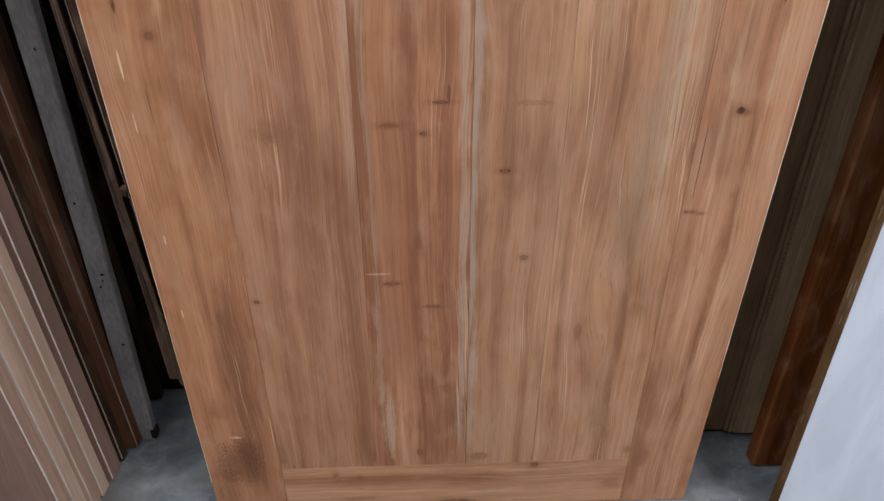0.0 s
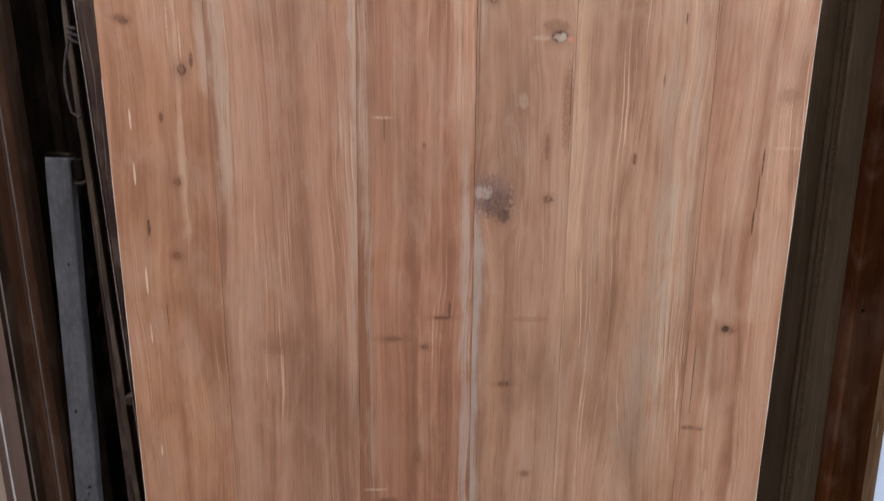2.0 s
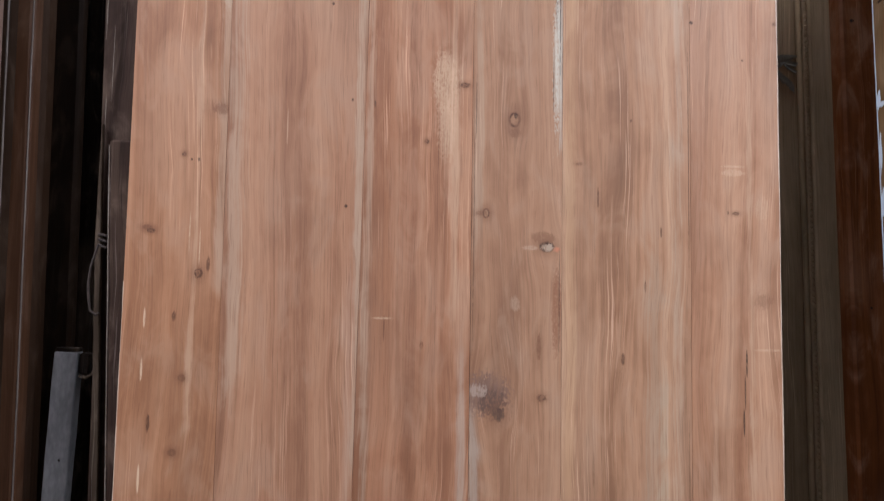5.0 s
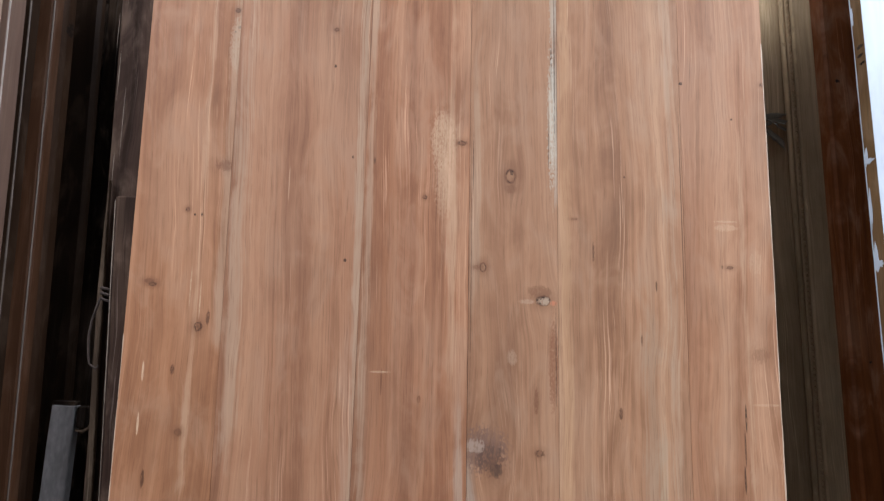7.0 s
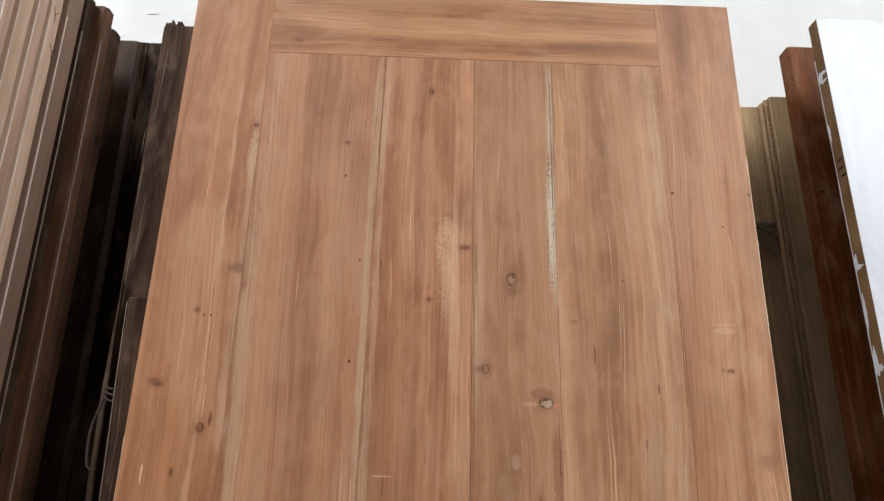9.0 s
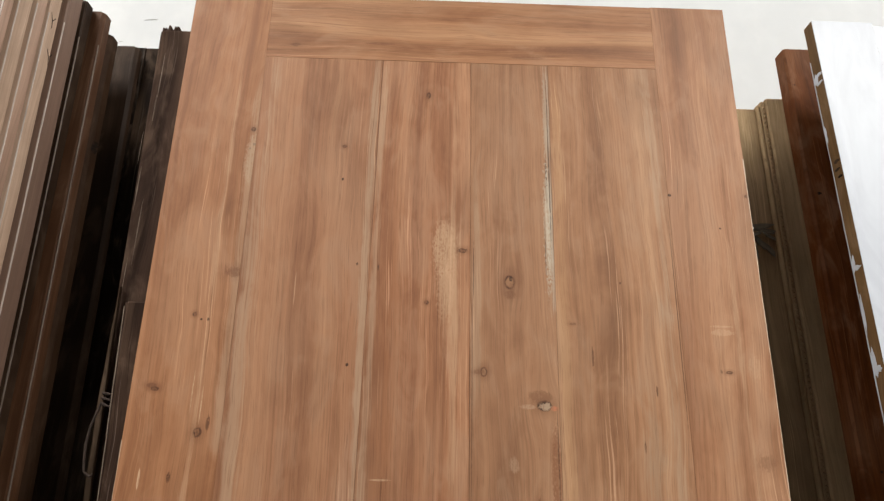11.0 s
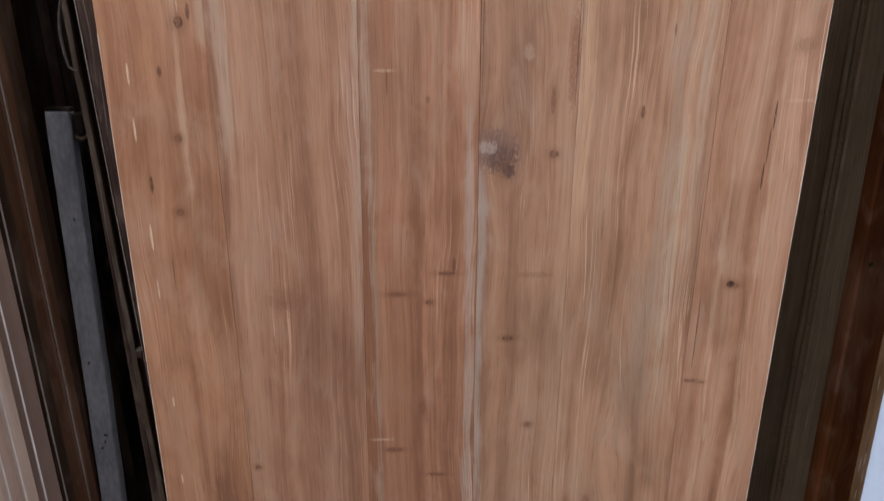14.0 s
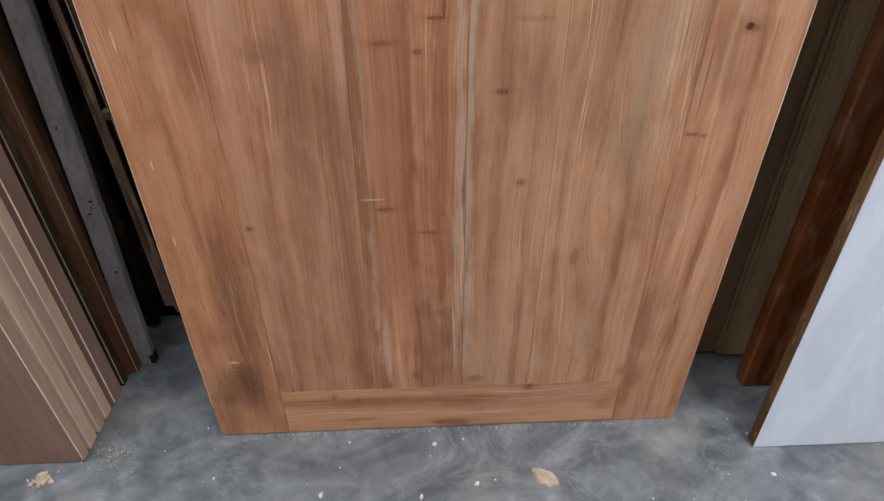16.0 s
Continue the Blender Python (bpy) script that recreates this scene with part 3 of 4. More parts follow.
def thing(name, m, label, category, group=""):
    ob = new(name)
    ob.empty_display_size = 0.05
    ob.matrix_world = m
    return tagged(ob, label, category, group)


def tube(points, radius, bm=None, sides=6):
    """A round cord through the given points."""
    bm = bm or bmesh.new()
    pts, rings = [Vector(p) for p in points], []
    for i, p in enumerate(pts):
        way = (pts[min(i + 1, len(pts) - 1)] - pts[max(i - 1, 0)]).normalized()
        side = way.cross(Vector((0.31, 0.92, 0.22))).normalized()
        up = way.cross(side)
        r = radius * (1 + 0.15 * math.sin(i * 2.3))
        rings.append([bm.verts.new(p + r * (math.cos(a) * side + math.sin(a) * up)) for a in (2 * math.pi * k / sides for k in range(sides))])
    for low, high in zip(rings, rings[1:]):
        for i in range(sides):
            bm.faces.new((low[i], low[(i + 1) % sides], high[(i + 1) % sides], high[i]))
    bm.faces.new(rings[0])
    bm.faces.new(rings[-1])
    return bm


def flake(rx, ry, h, seed, count=14, ragged=0.35, bm=None, at=(0, 0, 0), turn=0.0, waist=0.0):
    """A small flat chip with a broken outline, lying on its back."""
    bm = bm or bmesh.new()
    low, high = [], []
    for i in range(count):
        a = 2 * math.pi * i / count
        r = 1 + ragged * noise.noise((seed, math.cos(a) * 1.6, math.sin(a) * 1.6)) - waist * math.sin(a) ** 2
        x, y = rx * r * math.cos(a), ry * r * math.sin(a)
        x, y = x * math.cos(turn) - y * math.sin(turn), x * math.sin(turn) + y * math.cos(turn)
        low.append(bm.verts.new((at[0] + x, at[1] + y, at[2])))
        high.append(bm.verts.new((at[0] + x * 0.82, at[1] + y * 0.82, at[2] + h * (0.8 + 0.4 * noise.noise((seed, i, 3.3))))))
    for i in range(count):
        j = (i + 1) % count
        bm.faces.new((low[i], low[j], high[j], high[i]))
    bm.faces.new(high)
    bm.faces.new(low)
    return bm


def leaned(x, y, lean, thick, up=0.0):
    """The pose of a leaf whose back lower edge stands on the floor and whose top leans away."""
    return pose(x, y + up * math.tan(radians(lean)), thick * math.sin(radians(lean)) + up, -lean, 0, 0)


# ---- structure ----
WALL_Y = 0.64
floor = link("floor", box(bmesh.new(), -3.2, 3.2, -5.0, WALL_Y, -0.12, 0.0), m_floor)
tagged(floor, "smooth grey concrete floor with trowel swirls and dust", "floor", kind="structure")
wall_back = link("wall_back", box(bmesh.new(), -3.35, 3.35, WALL_Y, WALL_Y + 0.15, -0.12, CEIL), m_wall)
tagged(wall_back, "bright white plastered wall with hairline marks", "wall", kind="structure")
# side and front walls are unseen, added dark to keep stray light down
for name, x0, x1 in (("unseen_wall_left", -3.35, -3.2), ("unseen_wall_right", 3.2, 3.35)):
    tagged(link(name, box(bmesh.new(), x0, x1, -5.15, WALL_Y, -0.12, CEIL), m_unseen_wall), "unseen dark side wall added to limit bounced light", "wall", kind="structure")
bm = bmesh.new()
box(bm, -3.2, 3.2, -5.15, -5.0, -0.12, CEIL)
tagged(link("unseen_wall_front", bm, m_unseen_wall), "unseen dark front wall added to shut out light", "wall", kind="structure")
# unseen roof, added to confine the light to openings below the lamps
bm = bmesh.new()
xs = sorted({-3.35, 3.35} | {v for h in ROOF_LAMPS for v in h[:2]})
ys = sorted({-5.15, WALL_Y + 0.15} | {v for h in ROOF_LAMPS for v in h[2:4]})
for x0, x1 in zip(xs, xs[1:]):
    for y0, y1 in zip(ys, ys[1:]):
        if not any(h[0] <= x0 and x1 <= h[1] and h[2] <= y0 and y1 <= h[3] for h in ROOF_LAMPS):
            box(bm, x0, x1, y0, y1, CEIL, CEIL + 0.04)
tagged(link("ceiling", bm, m_roof), "unseen grey roof added with four lamp openings", "ceiling", kind="structure")

# hairline marks on the wall
for k, (x, z, w) in enumerate(((-0.79, 2.255, 0.018), (-0.86, 2.19, 0.005), (-0.74, 2.16, 0.004), (-0.815, 2.16, 0.005))):
    bm = flake(w, 0.0008, 0.0008, 3.0 + k, 10, 0.6)
    ob = link("plaster_crack", bm, m_crack, wall_back)
    ob.matrix_basis = pose(x, WALL_Y - 0.0005, z, 90, 4 * k - 5, 0)

# ---- the teak door in the middle ----
WL, WR, H, T, LEAN = -0.5062, 0.4992, 2.068, 0.036, 6.0
J = (-0.3580, -0.1645, 0.0188, 0.1565, 0.3572)
SKEW = (-0.004, 0.018, -0.004, -0.0005, 0.001)  # how far each joint drifts on its way up
RAIL_B, RAIL_T, G = 0.133, 1.930, 0.00012
door = thing("teak_door", leaned(0, 0, LEAN, T), "tall unvarnished teak plank door leaning on other doors", "door")
part("stile", board(WL, J[0] - G, 0, T, 0, H, 0.0003, 0.0003, seed=1, skew=(0.0, SKEW[0])), m_stile_l, door, "warm tan teak stile with pale scratches")
part("stile", board(J[4] + G, WR, 0, T, 0, H, 0.0003, 0.0003, seed=2, skew=(SKEW[4], 0.0)), m_stile_r, door, "pinkish teak stile with a long crack")
part("rail", board(J[0] + SKEW[0] + G, J[4] + SKEW[4] - G, 0.0002, T, RAIL_T + G, H - 0.001, 0.0003, 0.0002, "x", 3), m_rail_t, door, "teak top rail with horizontal grain")
part("rail", board(J[0] + G, J[4] - G, 0.0002, T, 0, RAIL_B - G, 0.0003, 0.0002, "x", 4), m_rail_b, door, "stained teak bottom rail")
for k, (mat, note) in enumerate(((m_plank_a, "wide brown teak plank"), (m_plank_b, "reddish teak plank with a pale patch"), (m_plank_c, "grey brown teak plank with ringed knots"), (m_plank_d, "light teak plank with grey bands"))):
    part("plank", board(J[k] + (0.0002 if k == 2 else 0.00018 if k == 3 else G), J[k + 1] - (0.0002 if k == 1 else 0.00018 if k == 2 else G), 0.0002 + 0.0001 * (k % 2), T - 0.002, RAIL_B + G, RAIL_T - G, 0.0004, 0.0003, seed=10 + k, skew=(SKEW[k], SKEW[k + 1])), mat, door, note)


# pale strips along the worn edges, with the edge highlight painted in
part("worn_lit_arris", board(WR - 0.0014, WR + 0.0002, -0.0003, 0.0012, 0.35, 1.75, 0.0002, 0.0007, seed=17, steps=60), m_arris, door, "pale worn edge with painted highlight")
part("worn_lit_arris", board(WL - 0.0002, WL + 0.0009, -0.0002, 0.0008, 0.10, 1.25, 0.0002, 0.0007, seed=18, steps=60), m_arris, door, "pale worn edge with painted highlight")

# ---- other door leaves ----
def painted(bm):
    """Front faces take the second material, the rest the first."""
    bmesh.ops.recalc_face_normals(bm, faces=bm.faces)
    for f in bm.faces:
        f.material_index = 1 if f.normal.y < -0.3 else 0
    return bm


def rack(ob, drift):
    """Set a leaf's parts a little out of plumb."""
    for child in ob.children:
        for v in child.data.vertices:
            v.co.x += drift * v.co.z


def leaf(name, x0, x1, y, lean, height, thick, mats, label, group, stile=0.11, rail=0.16, panel_in=0.010, chamfer=0.003, seed=0.0, lock=True, category="door", up=0.0, drift=0.0):
    """A framed door leaf: two stiles, rails and sunk panels. mats: edges, front of the frame, panels. drift: how far it stands out of plumb, for each metre up."""
    ob = thing(name, leaned(0, y, lean, thick, up), label, category, group)
    fm, pm = mats[:2], mats[2]
    part("stile", painted(board(x0, x0 + stile, 0, thick, 0, height, chamfer, 0.0009, seed=seed + 1)), fm, ob)
    part("stile", painted(board(x1 - stile, x1, 0, thick, 0, height, chamfer, 0.0009, seed=seed + 2)), fm, ob)
    mid = height * 0.46
    for z0, z1 in ((0.0, rail), (mid, mid + rail), (height - rail * 0.7, height)) if lock else ((0.0, rail), (height - rail * 0.7, height)):
        part("rail", painted(board(x0 + stile + 0.0002, x1 - stile - 0.0002, 0.0006, thick - 0.0008, z0 + 0.0002, z1 - 0.0002, 0.001, 0.0003, "x", seed + z0)), fm, ob)
    for z0, z1 in ((rail, mid), (mid + rail, height - rail * 0.7)) if lock else ((rail, height - rail * 0.7),):
        part("panel", board(x0 + stile + 0.0004, x1 - stile - 0.0004, panel_in, thick - panel_in, z0 + 0.0002, z1 - 0.0002, 0.001, 0.0, seed=seed + z1), pm, ob)
    rack(ob, drift)
    return ob


def on_front(ob, name, x, z, rx, rz, h, material, seed, y=0.0, label=""):
    """A small thin piece on the front of a leaf."""
    p = part(name, flake(rx, rz, h, seed, 12, 0.7), material, ob, label)
    p.matrix_basis = pose(x, y + 0.0002, z, 90, 0, 0)
    return p


def on_side(ob, name, x, y, z, rz, ry, h, material, seed, facing=-1, label="", ragged=0.7):
    """A small thin piece on the long edge of a leaf, facing -x or +x."""
    p = part(name, flake(rz, ry, h, seed, 14, ragged), material, ob, label)
    p.matrix_basis = pose(x - 0.0002 * facing, y, z, 0, 90 * facing, 0)
    return p


LEFT, RIGHT, BEHIND = "door leaves stacked beside the teak door", "door leaves leaning beside the teak door", "leaves behind the teak door"
LL, DRIFT = 5.85, -0.0156
STACK = (  # right edge, foot, height, thickness, materials, label, eased corner
    (-0.7859, -0.0520, 2.05, 0.0252, (m_pink, m_taupe, m_taupe), "flat taupe wooden door leaf at the front of the stack", 0.0020),
    (-0.7800, -0.0225, 2.08, 0.0347, (m_tan, m_tan, m_tan), "pale teak door leaf stacked on its long edge", 0.0022),
    (-0.7752, 0.0176, 2.15, 0.0272, (m_pink, m_tan, m_pink), "pinkish teak door leaf leaning in the stack", 0.0022),
    (-0.7712, 0.0492, 2.14, 0.0317, (m_tan, m_tan, m_tan), "pale teak door leaf with a lighter edge", 0.0022),
    (-0.7617, 0.0856, 2.135, 0.0452, (m_taupe, m_taupe, m_taupe), "taupe teak door leaf with small nail scars", 0.0030),
    (-0.7580, 0.1363, 2.132, 0.0287, (m_umbrous, m_umbrous, m_umbrous), "greyish brown door leaf, darker all over for the gap shade", 0.0030),
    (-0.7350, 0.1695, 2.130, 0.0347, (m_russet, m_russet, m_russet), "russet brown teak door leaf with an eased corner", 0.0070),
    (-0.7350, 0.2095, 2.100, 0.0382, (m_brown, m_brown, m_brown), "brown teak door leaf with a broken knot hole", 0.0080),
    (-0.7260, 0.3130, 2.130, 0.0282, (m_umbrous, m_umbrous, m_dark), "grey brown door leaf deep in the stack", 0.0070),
)
stack = []
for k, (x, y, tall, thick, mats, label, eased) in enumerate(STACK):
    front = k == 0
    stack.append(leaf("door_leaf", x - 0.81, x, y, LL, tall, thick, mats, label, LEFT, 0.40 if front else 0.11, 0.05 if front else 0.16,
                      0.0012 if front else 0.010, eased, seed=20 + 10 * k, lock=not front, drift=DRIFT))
# rear leaf coloured nearly black to carry the shade of the gap
leaf("door_leaf", -1.48, -0.46, 0.352, LL, 2.145, 0.034, (m_umber, m_umber, m_umber), "door leaf against the wall, nearly black with painted gap shade", LEFT, 0.3, 0.3, 0.0015, seed=120, lock=False)
scarred, holed, marked = stack[4], stack[7], stack[3]
for part_z, reach in ((1.822, 0.012), (1.815, 0.008), (1.832, 0.006)):
    on_side(holed, "knot_hole", -0.735 + DRIFT * part_z, 0.018 + 0.3 * (part_z - 1.822), part_z, reach, 0.010, 0.0006, m_soot, 4.4 + reach, 1, "black splintered knot hole")
for k, (z, r) in enumerate(((0.085, 0.010), (0.13, 0.004), (0.20, 0.005), (0.175, 0.004))):
    on_side(scarred, "nail_scar", -0.7617 + DRIFT * z, 0.014 + 0.006 * (k % 3), z, r, 0.003, 0.0004, m_soot, 9.0 + k, 1, "dark nail scar")
# strips paint the chamfer highlights; the deeper leaves take a dimmer copy
for k in range(7):
    x = STACK[k][0]
    part("worn_lit_arris", board(x - 0.0026, x - 0.0002, 0.0000, 0.0024, 0.01, 2.04, 0.0006, 0.0007, seed=300 + k, steps=70, skew=(2.03 * DRIFT, 2.03 * DRIFT)), m_edge_lit if k < 5 else m_edge_dim, stack[k], "pale rubbed edge with chamfer highlight painted in")
for y0, z0 in ((0.026, 1.955), (0.014, 2.03)):
    x0 = STACK[3][0] + DRIFT * z0 + 0.0003
    for dy, dz in ((-0.008, 0.014), (0.008, 0.012), (0.002, -0.016)):
        part("pencil_mark", tube([(x0, y0, z0), (x0, y0 + dy * 0.6, z0 + dz * 0.5), (x0, y0 + dy, z0 + dz)], 0.0006, sides=4), m_soot, marked, "dark pencil stroke")

# ---- behind the teak door ----
frame_leaf = leaf("frame_leaf", -0.5115, 0.40, 0.040, LEAN, 1.168, 0.034, (m_rough, m_rough, m_dark), "short rough dark wooden leaf behind the door", BEHIND, 0.09, 0.12, seed=110, up=0.30, drift=-0.039)
rough_leaf = leaf("rough_leaf", -0.572, 0.42, 0.080, LEAN, 1.730, 0.038, (m_rough, m_rough, m_dark), "rough splintered dark leaf with a frayed top", BEHIND, 0.09, 0.12, chamfer=0.004, seed=120, up=0.30, drift=-0.017)
part("worn_edge", board(-0.5200, -0.5186, -0.0006, 0.0012, 0.20, 1.16, 0.0003, 0.0006, seed=111, steps=40, skew=(-0.0374, -0.0374)), m_splinter, frame_leaf, "pale worn splintered edge")
for k in range(6):
    z = 1.22 + 0.082 * k + 0.01 * math.sin(k * 3.1)
    on_front(rough_leaf, "splinter", -0.564 - 0.017 * z + 0.010 * math.sin(k * 1.7), z, 0.0004 + 0.0001 * (k % 3), 0.030 + 0.030 * ((k * 7) % 4) / 4, 0.0008, m_splinter, 30.0 + k, 0.0, "pale torn splinter")
bm = bmesh.new()
for k in range(9):
    x = -0.5985 + 0.0038 * k
    board(x, x + 0.0034, 0.002 + 0.003 * (k % 3), 0.030, 1.722, 1.736 + 0.006 * ((k * 5) % 4) / 3, 0.0006, 0.0004, seed=200 + k, steps=2, bm=bm)
part("frayed_end", bm, m_rough, rough_leaf, "grey frayed end grain")
for k, z in enumerate((0.442, 0.187)):
    bm = board(-0.5245 - 0.039 * z, -0.5105 - 0.039 * z, -0.002, 0.014, z - 0.010, z + 0.008, 0.003, 0.0006, seed=210 + k, steps=3)
    part("hinge_knuckle", bm, m_umber, frame_leaf, "dull dark hinge knuckle")

baulk = thing("timber_baulk", leaned(0, 0.042, LEAN, 0.074), "rough dark timber baulk under the stored leaves", "timber")
part("beam", board(-0.44, 0.42, 0, 0.074, 0, 0.297, 0.004, 0.002, "x", 240), m_rough, baulk)

# thin split lath tied to the rough leaf
stick = thing("split_stick", pose(-0.5415, 0.068 + 0.30 * math.tan(radians(LEAN)), 0.302, -LEAN, -2.2, 0), "thin split wooden stick tied on with string", "stick")
bm = board(-0.006, 0.004, 0, 0.008, 0, 1.14, 0.001, 0.002, seed=220, steps=40)
tip = [v for v in bm.verts if v.co.z > 1.0]
for v in tip:
    f = (v.co.z - 1.0) / 0.14
    v.co.x, v.co.z = v.co.x * (1 - 0.45 * f) + 0.003 * f, v.co.z + (0.06 * f if v.co.x > -0.001 else 0.0)
part("shaft", bm, m_umber_light, stick)
string = thing("string", pose(-0.561, 0.199, 1.303), "dull brown jute string wound round the stick", "string")
bm = bmesh.new()
for k, dz in enumerate((0.010, 0.002, -0.007)):
    tube([(-0.014, 0.004, dz), (-0.010, -0.010, dz + 0.002), (0.004, -0.014, dz - 0.001 * k), (0.020, -0.008, dz + 0.001), (0.030, 0.002, dz + 0.003)], 0.0022, bm)
part("winding", bm, m_string, string)
loop = [(-0.010, -0.011, -0.004), (-0.014, -0.013, -0.018), (-0.020, -0.016, -0.040), (-0.022, -0.019, -0.065), (-0.020, -0.022, -0.090), (-0.017, -0.024, -0.108), (-0.008, -0.023, -0.115), (-0.004, -0.022, -0.111)]
part("loop", tube(loop, 0.0020), m_string, string, "loose hanging string loop")

# grey batten standing in the gap
batten = thing("batten", pose(-0.724, 0.196, 0.003, -6.2, 1.75, 0), "narrow grey-primed wooden batten with a notched top", "batten")
part("bar", board(-0.0215, 0.0205, 0, 0.022, 0, 1.105, 0.0018, 0.0012, seed=230, steps=30), m_zinc, batten)
part("end_cap", board(-0.020, 0.020, 0.001, 0.021, 1.104, 1.112, 0.001, 0.001, seed=231, steps=2), m_umber, batten, "dark rough end grain")
bm = board(0.0225, 0.040, 0.003, 0.020, 1.066, 1.104, 0.002, 0.001, seed=232, steps=4)
part("cleat", bm, m_umber, batten, "dark broken cleat")
part("peg", tube([(0.024, 0.006, 1.062), (0.036, 0.004, 1.060), (0.046, 0.003, 1.066), (0.050, 0.003, 1.073)], 0.0025), m_umber_light, batten, "small bent peg")
part("notch", board(0.012, 0.0235, -0.0006, 0.0215, 0.006, 0.034, 0.001, 0.0008, seed=233, steps=3), m_umber, batten, "dark split notch")
for k, (x, z) in enumerate(((0.004, 0.915), (-0.006, 0.63), (0.006, 0.47), (0.004, 0.455), (-0.004, 0.44), (0.008, 0.29), (0.0, 0.80))):
    on_front(batten, "dent", x, z, 0.0022 + 0.0012 * (k % 3), 0.003 + 0.001 * (k % 2), 0.0003, m_soot, 60.0 + k, 0.0, "black dent")

# ---- grey leaf, brown leaf and white leaf on the other side ----
grey = thing("carved_leaf", leaned(-0.0275, 0.163, 8.0, 0.040), "weathered grey wooden leaf with beaded carved stile", "door", RIGHT)
part("panel", board(-0.06, 0.6815, 0.014, 0.034, 0, 1.985, 0.002, 0.0008, seed=130), m_weather, grey, "flat grey weathered panel")
part("moulding", board(0.6822, 0.6905, 0.007, 0.036, 0, 1.992, 0.003, 0.0012, seed=131, steps=40), m_weather, grey)
part("stile", board(0.7005, 0.7900, 0, 0.040, 0, 2.006, 0.003, 0.0016, seed=132, steps=60), m_weather, grey)
part("bead_strip", board(0.6911, 0.6999, 0.005, 0.038, 0, 1.999, 0.001, 0.0006, seed=133), m_weather, grey)
bm = bmesh.new()
for k in range(148):
    z = 0.35 + 0.0111 * k
    c, r = Vector((0.6955, 0.0052, z)), 0.0034 * (1 + 0.25 * noise.noise((k * 1.7, 0.4, 0.2)))
    ring = [bm.verts.new(c + Vector((r * math.cos(a), 0, 1.25 * r * math.sin(a)))) for a in (math.pi * q / 3 for q in range(6))]
    top = bm.verts.new(c + Vector((0, -0.0030, 0)))
    for q in range(6):
        bm.faces.new((ring[q], ring[(q + 1) % 6], top))
part("beading", bm, m_weather, grey, "row of small carved beads")
rack(grey, 0.010)
wrap = thing("plastic_wrap", leaned(-0.0105, 0.163, 8.0, 0.040), "crumpled grey plastic strip stuck to the panel", "wrapping")
for k, (x, z, rx, rz, turn) in enumerate(((0.645, 1.698, 0.042, 0.006, 4), (0.660, 1.688, 0.030, 0.005, -7), (0.652, 1.655, 0.030, 0.007, -48), (0.632, 1.676, 0.020, 0.005, 20), (0.668, 1.672, 0.014, 0.004, -30), (0.628, 1.64, 0.010, 0.018, 8))):
    p = part("strip", flake(rx, rz, 0.003, 70.0 + k, 18, 0.6), m_plastic, wrap)
    p.matrix_basis = pose(x, 0.0135 - 0.001 * k, z, 90, 0, 0) @ pose(0, 0, 0, 0, 0, turn)

brown = leaf("brown_leaf", 0.6815, 1.52, 0.0735, 8.1, 2.090, 0.037, (m_red, m_red, m_red), "reddish brown wooden door leaf with nail holes", RIGHT, 0.12, 0.16, seed=140, chamfer=0.004, drift=0.0085)
for k, (x, z, r) in enumerate(((0.708, 1.742, 0.0045), (0.706, 0.868, 0.005), (0.722, 1.22, 0.0025), (0.700, 1.995, 0.002))):
    on_front(brown, "nail_hole", x - 0.0065 + 0.0085 * z, z, r, r * 0.8, 0.0004, m_soot, 80.0 + k, 0.0, "black nail hole")

white = thing("white_door", leaned(-0.0095, -0.080, 8.15, 0.027), "white brush-painted wooden door with bare brown edge", "door", RIGHT)
part("stile", painted(board(0.660, 0.7778, 0, 0.027, 0, 2.058, 0.0006, 0.0, seed=150)), (m_raw, m_white), white, "white stile with bare brown edge")
part("stile", painted(board(1.38, 1.49, 0, 0.027, 0, 2.058, 0.0016, 0.0010, seed=151)), (m_raw, m_white), white)
part("rail", painted(board(0.7773, 1.3798, 0.0, 0.027, 1.91, 2.050, 0.00003, 0.0, "x", 152)), (m_raw, m_white), white)
part("rail", painted(board(0.7773, 1.3798, 0.0, 0.027, 0, 0.07, 0.00003, 0.0, "x", 153)), (m_raw, m_white), white)
part("panel", painted(board(0.7773, 1.3798, 0.0, 0.025, 0.0701, 1.9099, 0.00003, 0.0, seed=154)), (m_raw, m_white), white)
for k, (y, z, rz, ry) in enumerate(((0.020, 1.935, 0.012, 0.006), (0.012, 1.942, 0.004, 0.010), (0.013, 1.926, 0.003, 0.009), (0.022, 1.57, 0.016, 0.005), (0.016, 1.562, 0.004, 0.010), (0.021, 1.40, 0.022, 0.006), (0.015, 1.392, 0.005, 0.010), (0.024, 1.82, 0.02, 0.003), (0.023, 1.48, 0.03, 0.003))):
    on_side(white, "paint_drip", 0.660, y, z, rz, ry, 0.0010, m_white, 90.0 + k, -1, "white paint run")
part("paint_run", board(0.6592, 0.6603, 0.0258, 0.0272, 1.15, 1.98, 0.0003, 0.0008, seed=155, steps=60), m_white, white, "thin white paint line")
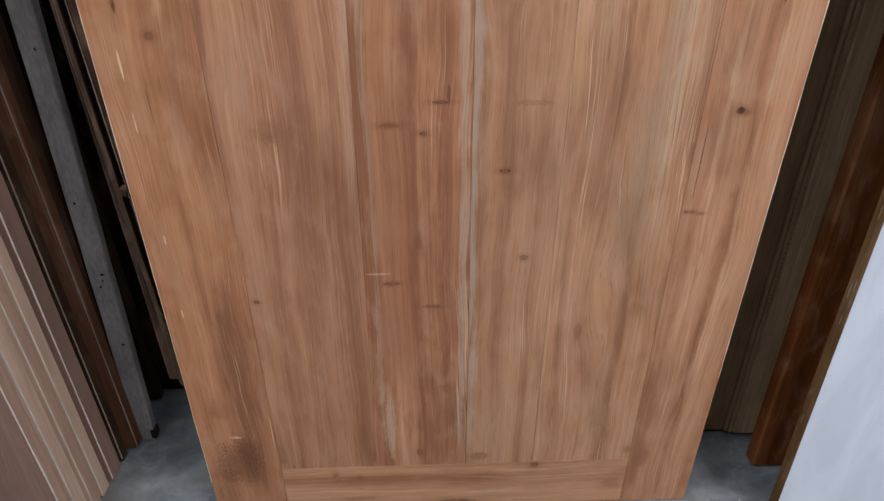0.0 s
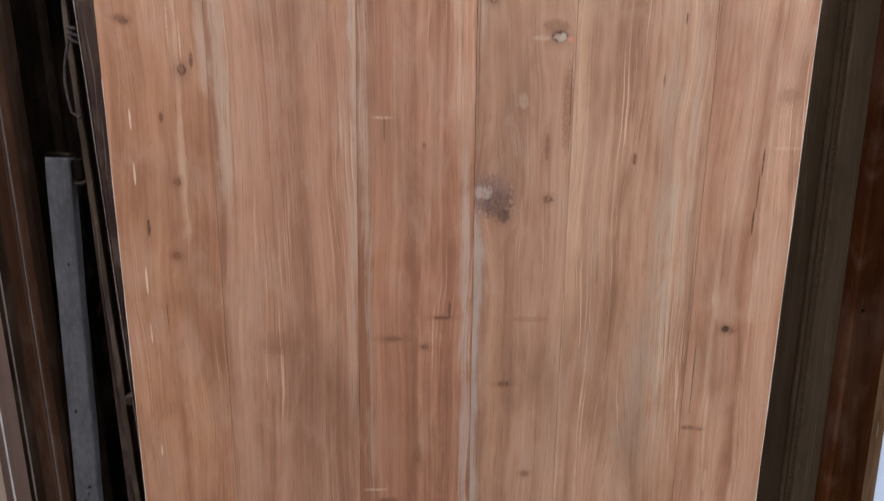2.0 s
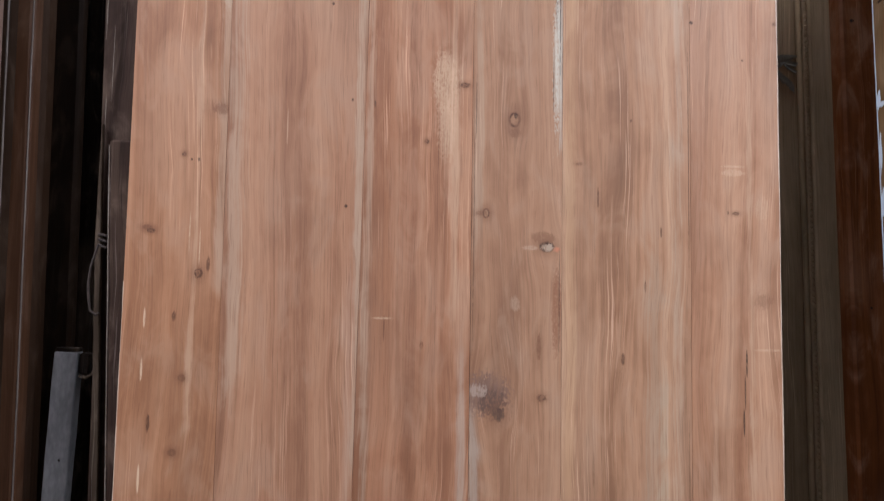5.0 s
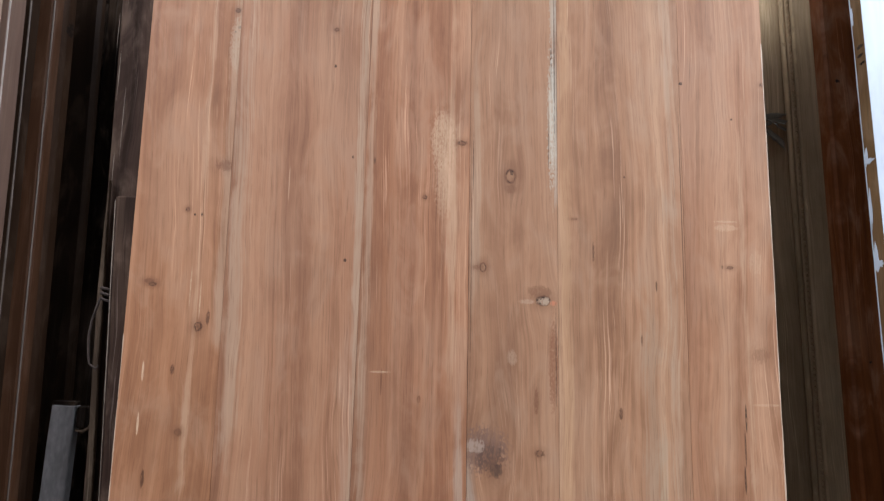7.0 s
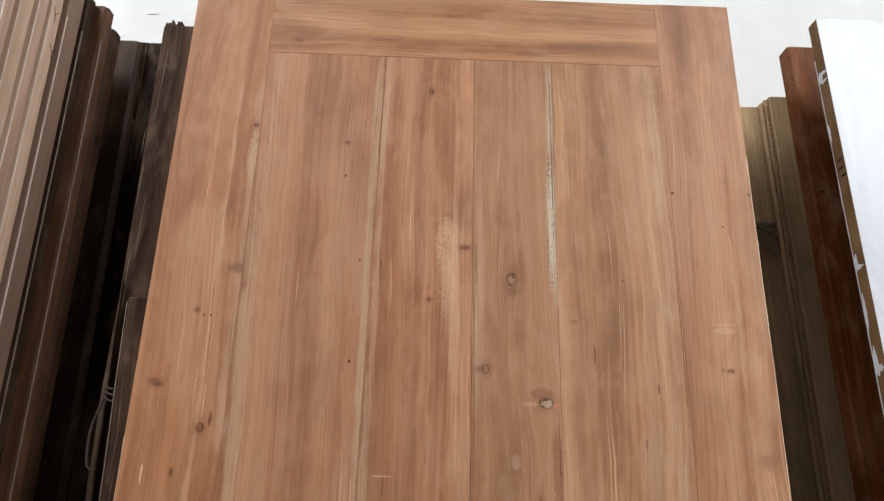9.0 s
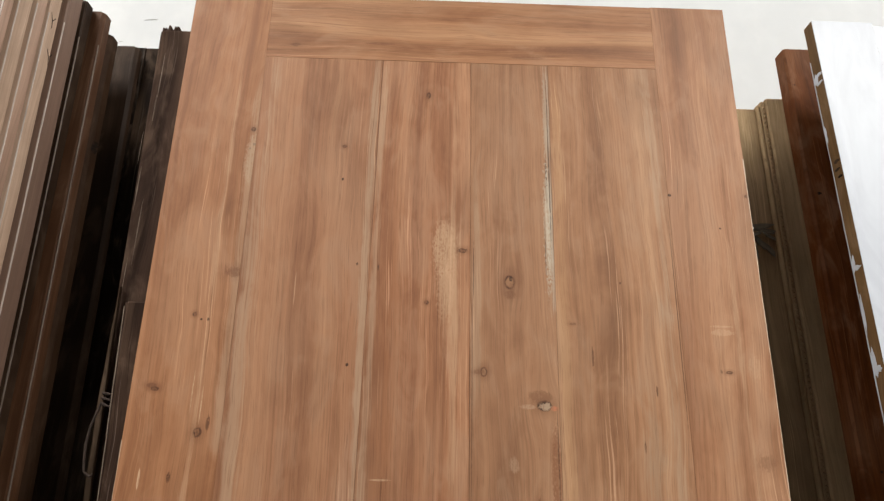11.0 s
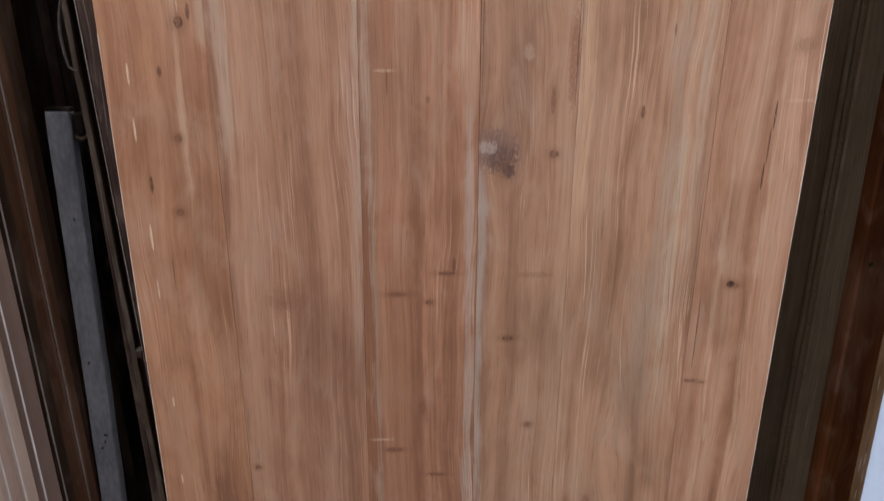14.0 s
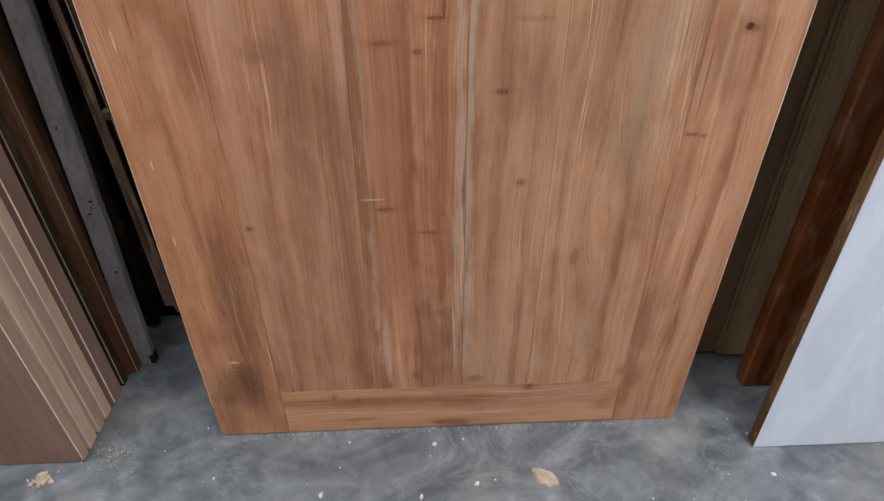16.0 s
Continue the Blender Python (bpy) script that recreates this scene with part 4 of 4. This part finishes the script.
for k, (y, z, rz, ry) in enumerate(((0.014, 0.735, 0.016, 0.0015), (0.010, 0.60, 0.018, 0.0014), (0.018, 0.585, 0.016, 0.0014), (0.008, 0.57, 0.012, 0.0012), (0.014, 0.53, 0.012, 0.0012), (0.018, 0.30, 0.012, 0.0012), (0.010, 0.03, 0.012, 0.002), (0.012, 1.76, 0.004, 0.008), (0.014, 1.745, 0.003, 0.008), (0.010, 1.73, 0.003, 0.008))):
    on_side(white, "scuff", 0.660, y, z, rz, ry, 0.0004, m_splinter if k < 7 else m_umber, 110.0 + k, -1, "pale scuff" if k < 7 else "dark scuff", 0.5)

for piece in white.children:
    if piece.name.startswith(("paint_drip", "scuff")):
        piece.location.x += 0.0085 * piece.location.z
    else:
        for v in piece.data.vertices:
            v.co.x += 0.0085 * v.co.z

# ---- litter on the floor ----
ob = link("wood_chip", flake(0.030, 0.025, 0.006, 5.2, 26, 0.55, waist=0.25), m_flake)
ob.matrix_world = pose(0.193, -0.130, 0, 0, 0, -54)
tagged(ob, "pale waisted flake of wood lying on concrete", "wood chip")
crust = bmesh.new()
bits = random.Random(31)
for k in range(26):
    r = bits.uniform(0.003, 0.010)
    flake(r, r * 0.7, 0.004 + r * 0.25, 7.9 + k, 9, 0.8, crust, (bits.gauss(0, 0.014), bits.gauss(0, 0.007), 0.0), bits.uniform(0, 3))
ob = link("plaster_crust", crust, m_flake)
ob.matrix_world = pose(-0.862, -0.088, 0, 0, 0, 24)
tagged(ob, "crumbly tan crust lying on the concrete", "debris")
rng = random.Random(7)
bm = bmesh.new()
for k in range(420):
    x, y, r = rng.gauss(-0.735, 0.026), rng.gauss(-0.035, 0.018), rng.uniform(0.0004, 0.0013) * (1 if k % 12 else 2)
    flake(r, r * 0.6, r * 0.5, k * 1.3, 6, 0.5, bm, (x, y, 0.0), rng.uniform(0, 3))
tagged(link("sawdust_heap", bm, m_flake), "small scatter of tan sawdust and chips", "sawdust", kind="stuff")
bm = bmesh.new()
for k in range(320):
    x = rng.uniform(-0.46, 0.52)
    y, r = -abs(rng.gauss(0, 0.006)) - 0.001, rng.uniform(0.0005, 0.0017)
    flake(r * 1.5, r * 0.7, r * 0.5, k * 0.7, 6, 0.5, bm, (x, y, 0.0), rng.uniform(0, 3))
tagged(link("sawdust_line", bm, m_flake), "thin line of pale sawdust along the door", "sawdust", kind="stuff")
bm = bmesh.new()
for k in range(46):
    x, y = rng.uniform(-0.95, 0.95), rng.uniform(-0.32, 0.03)
    r = rng.uniform(0.0008, 0.0032) if k % 7 else rng.uniform(0.004, 0.007)
    flake(r, r * 0.7, r * 0.5, k * 2.1, 7, 0.5, bm, (x, y, 0.0), rng.uniform(0, 3))
tagged(link("plaster_crumbs", bm, m_crumb), "scattered white plaster crumbs on the concrete", "crumbs", kind="stuff")
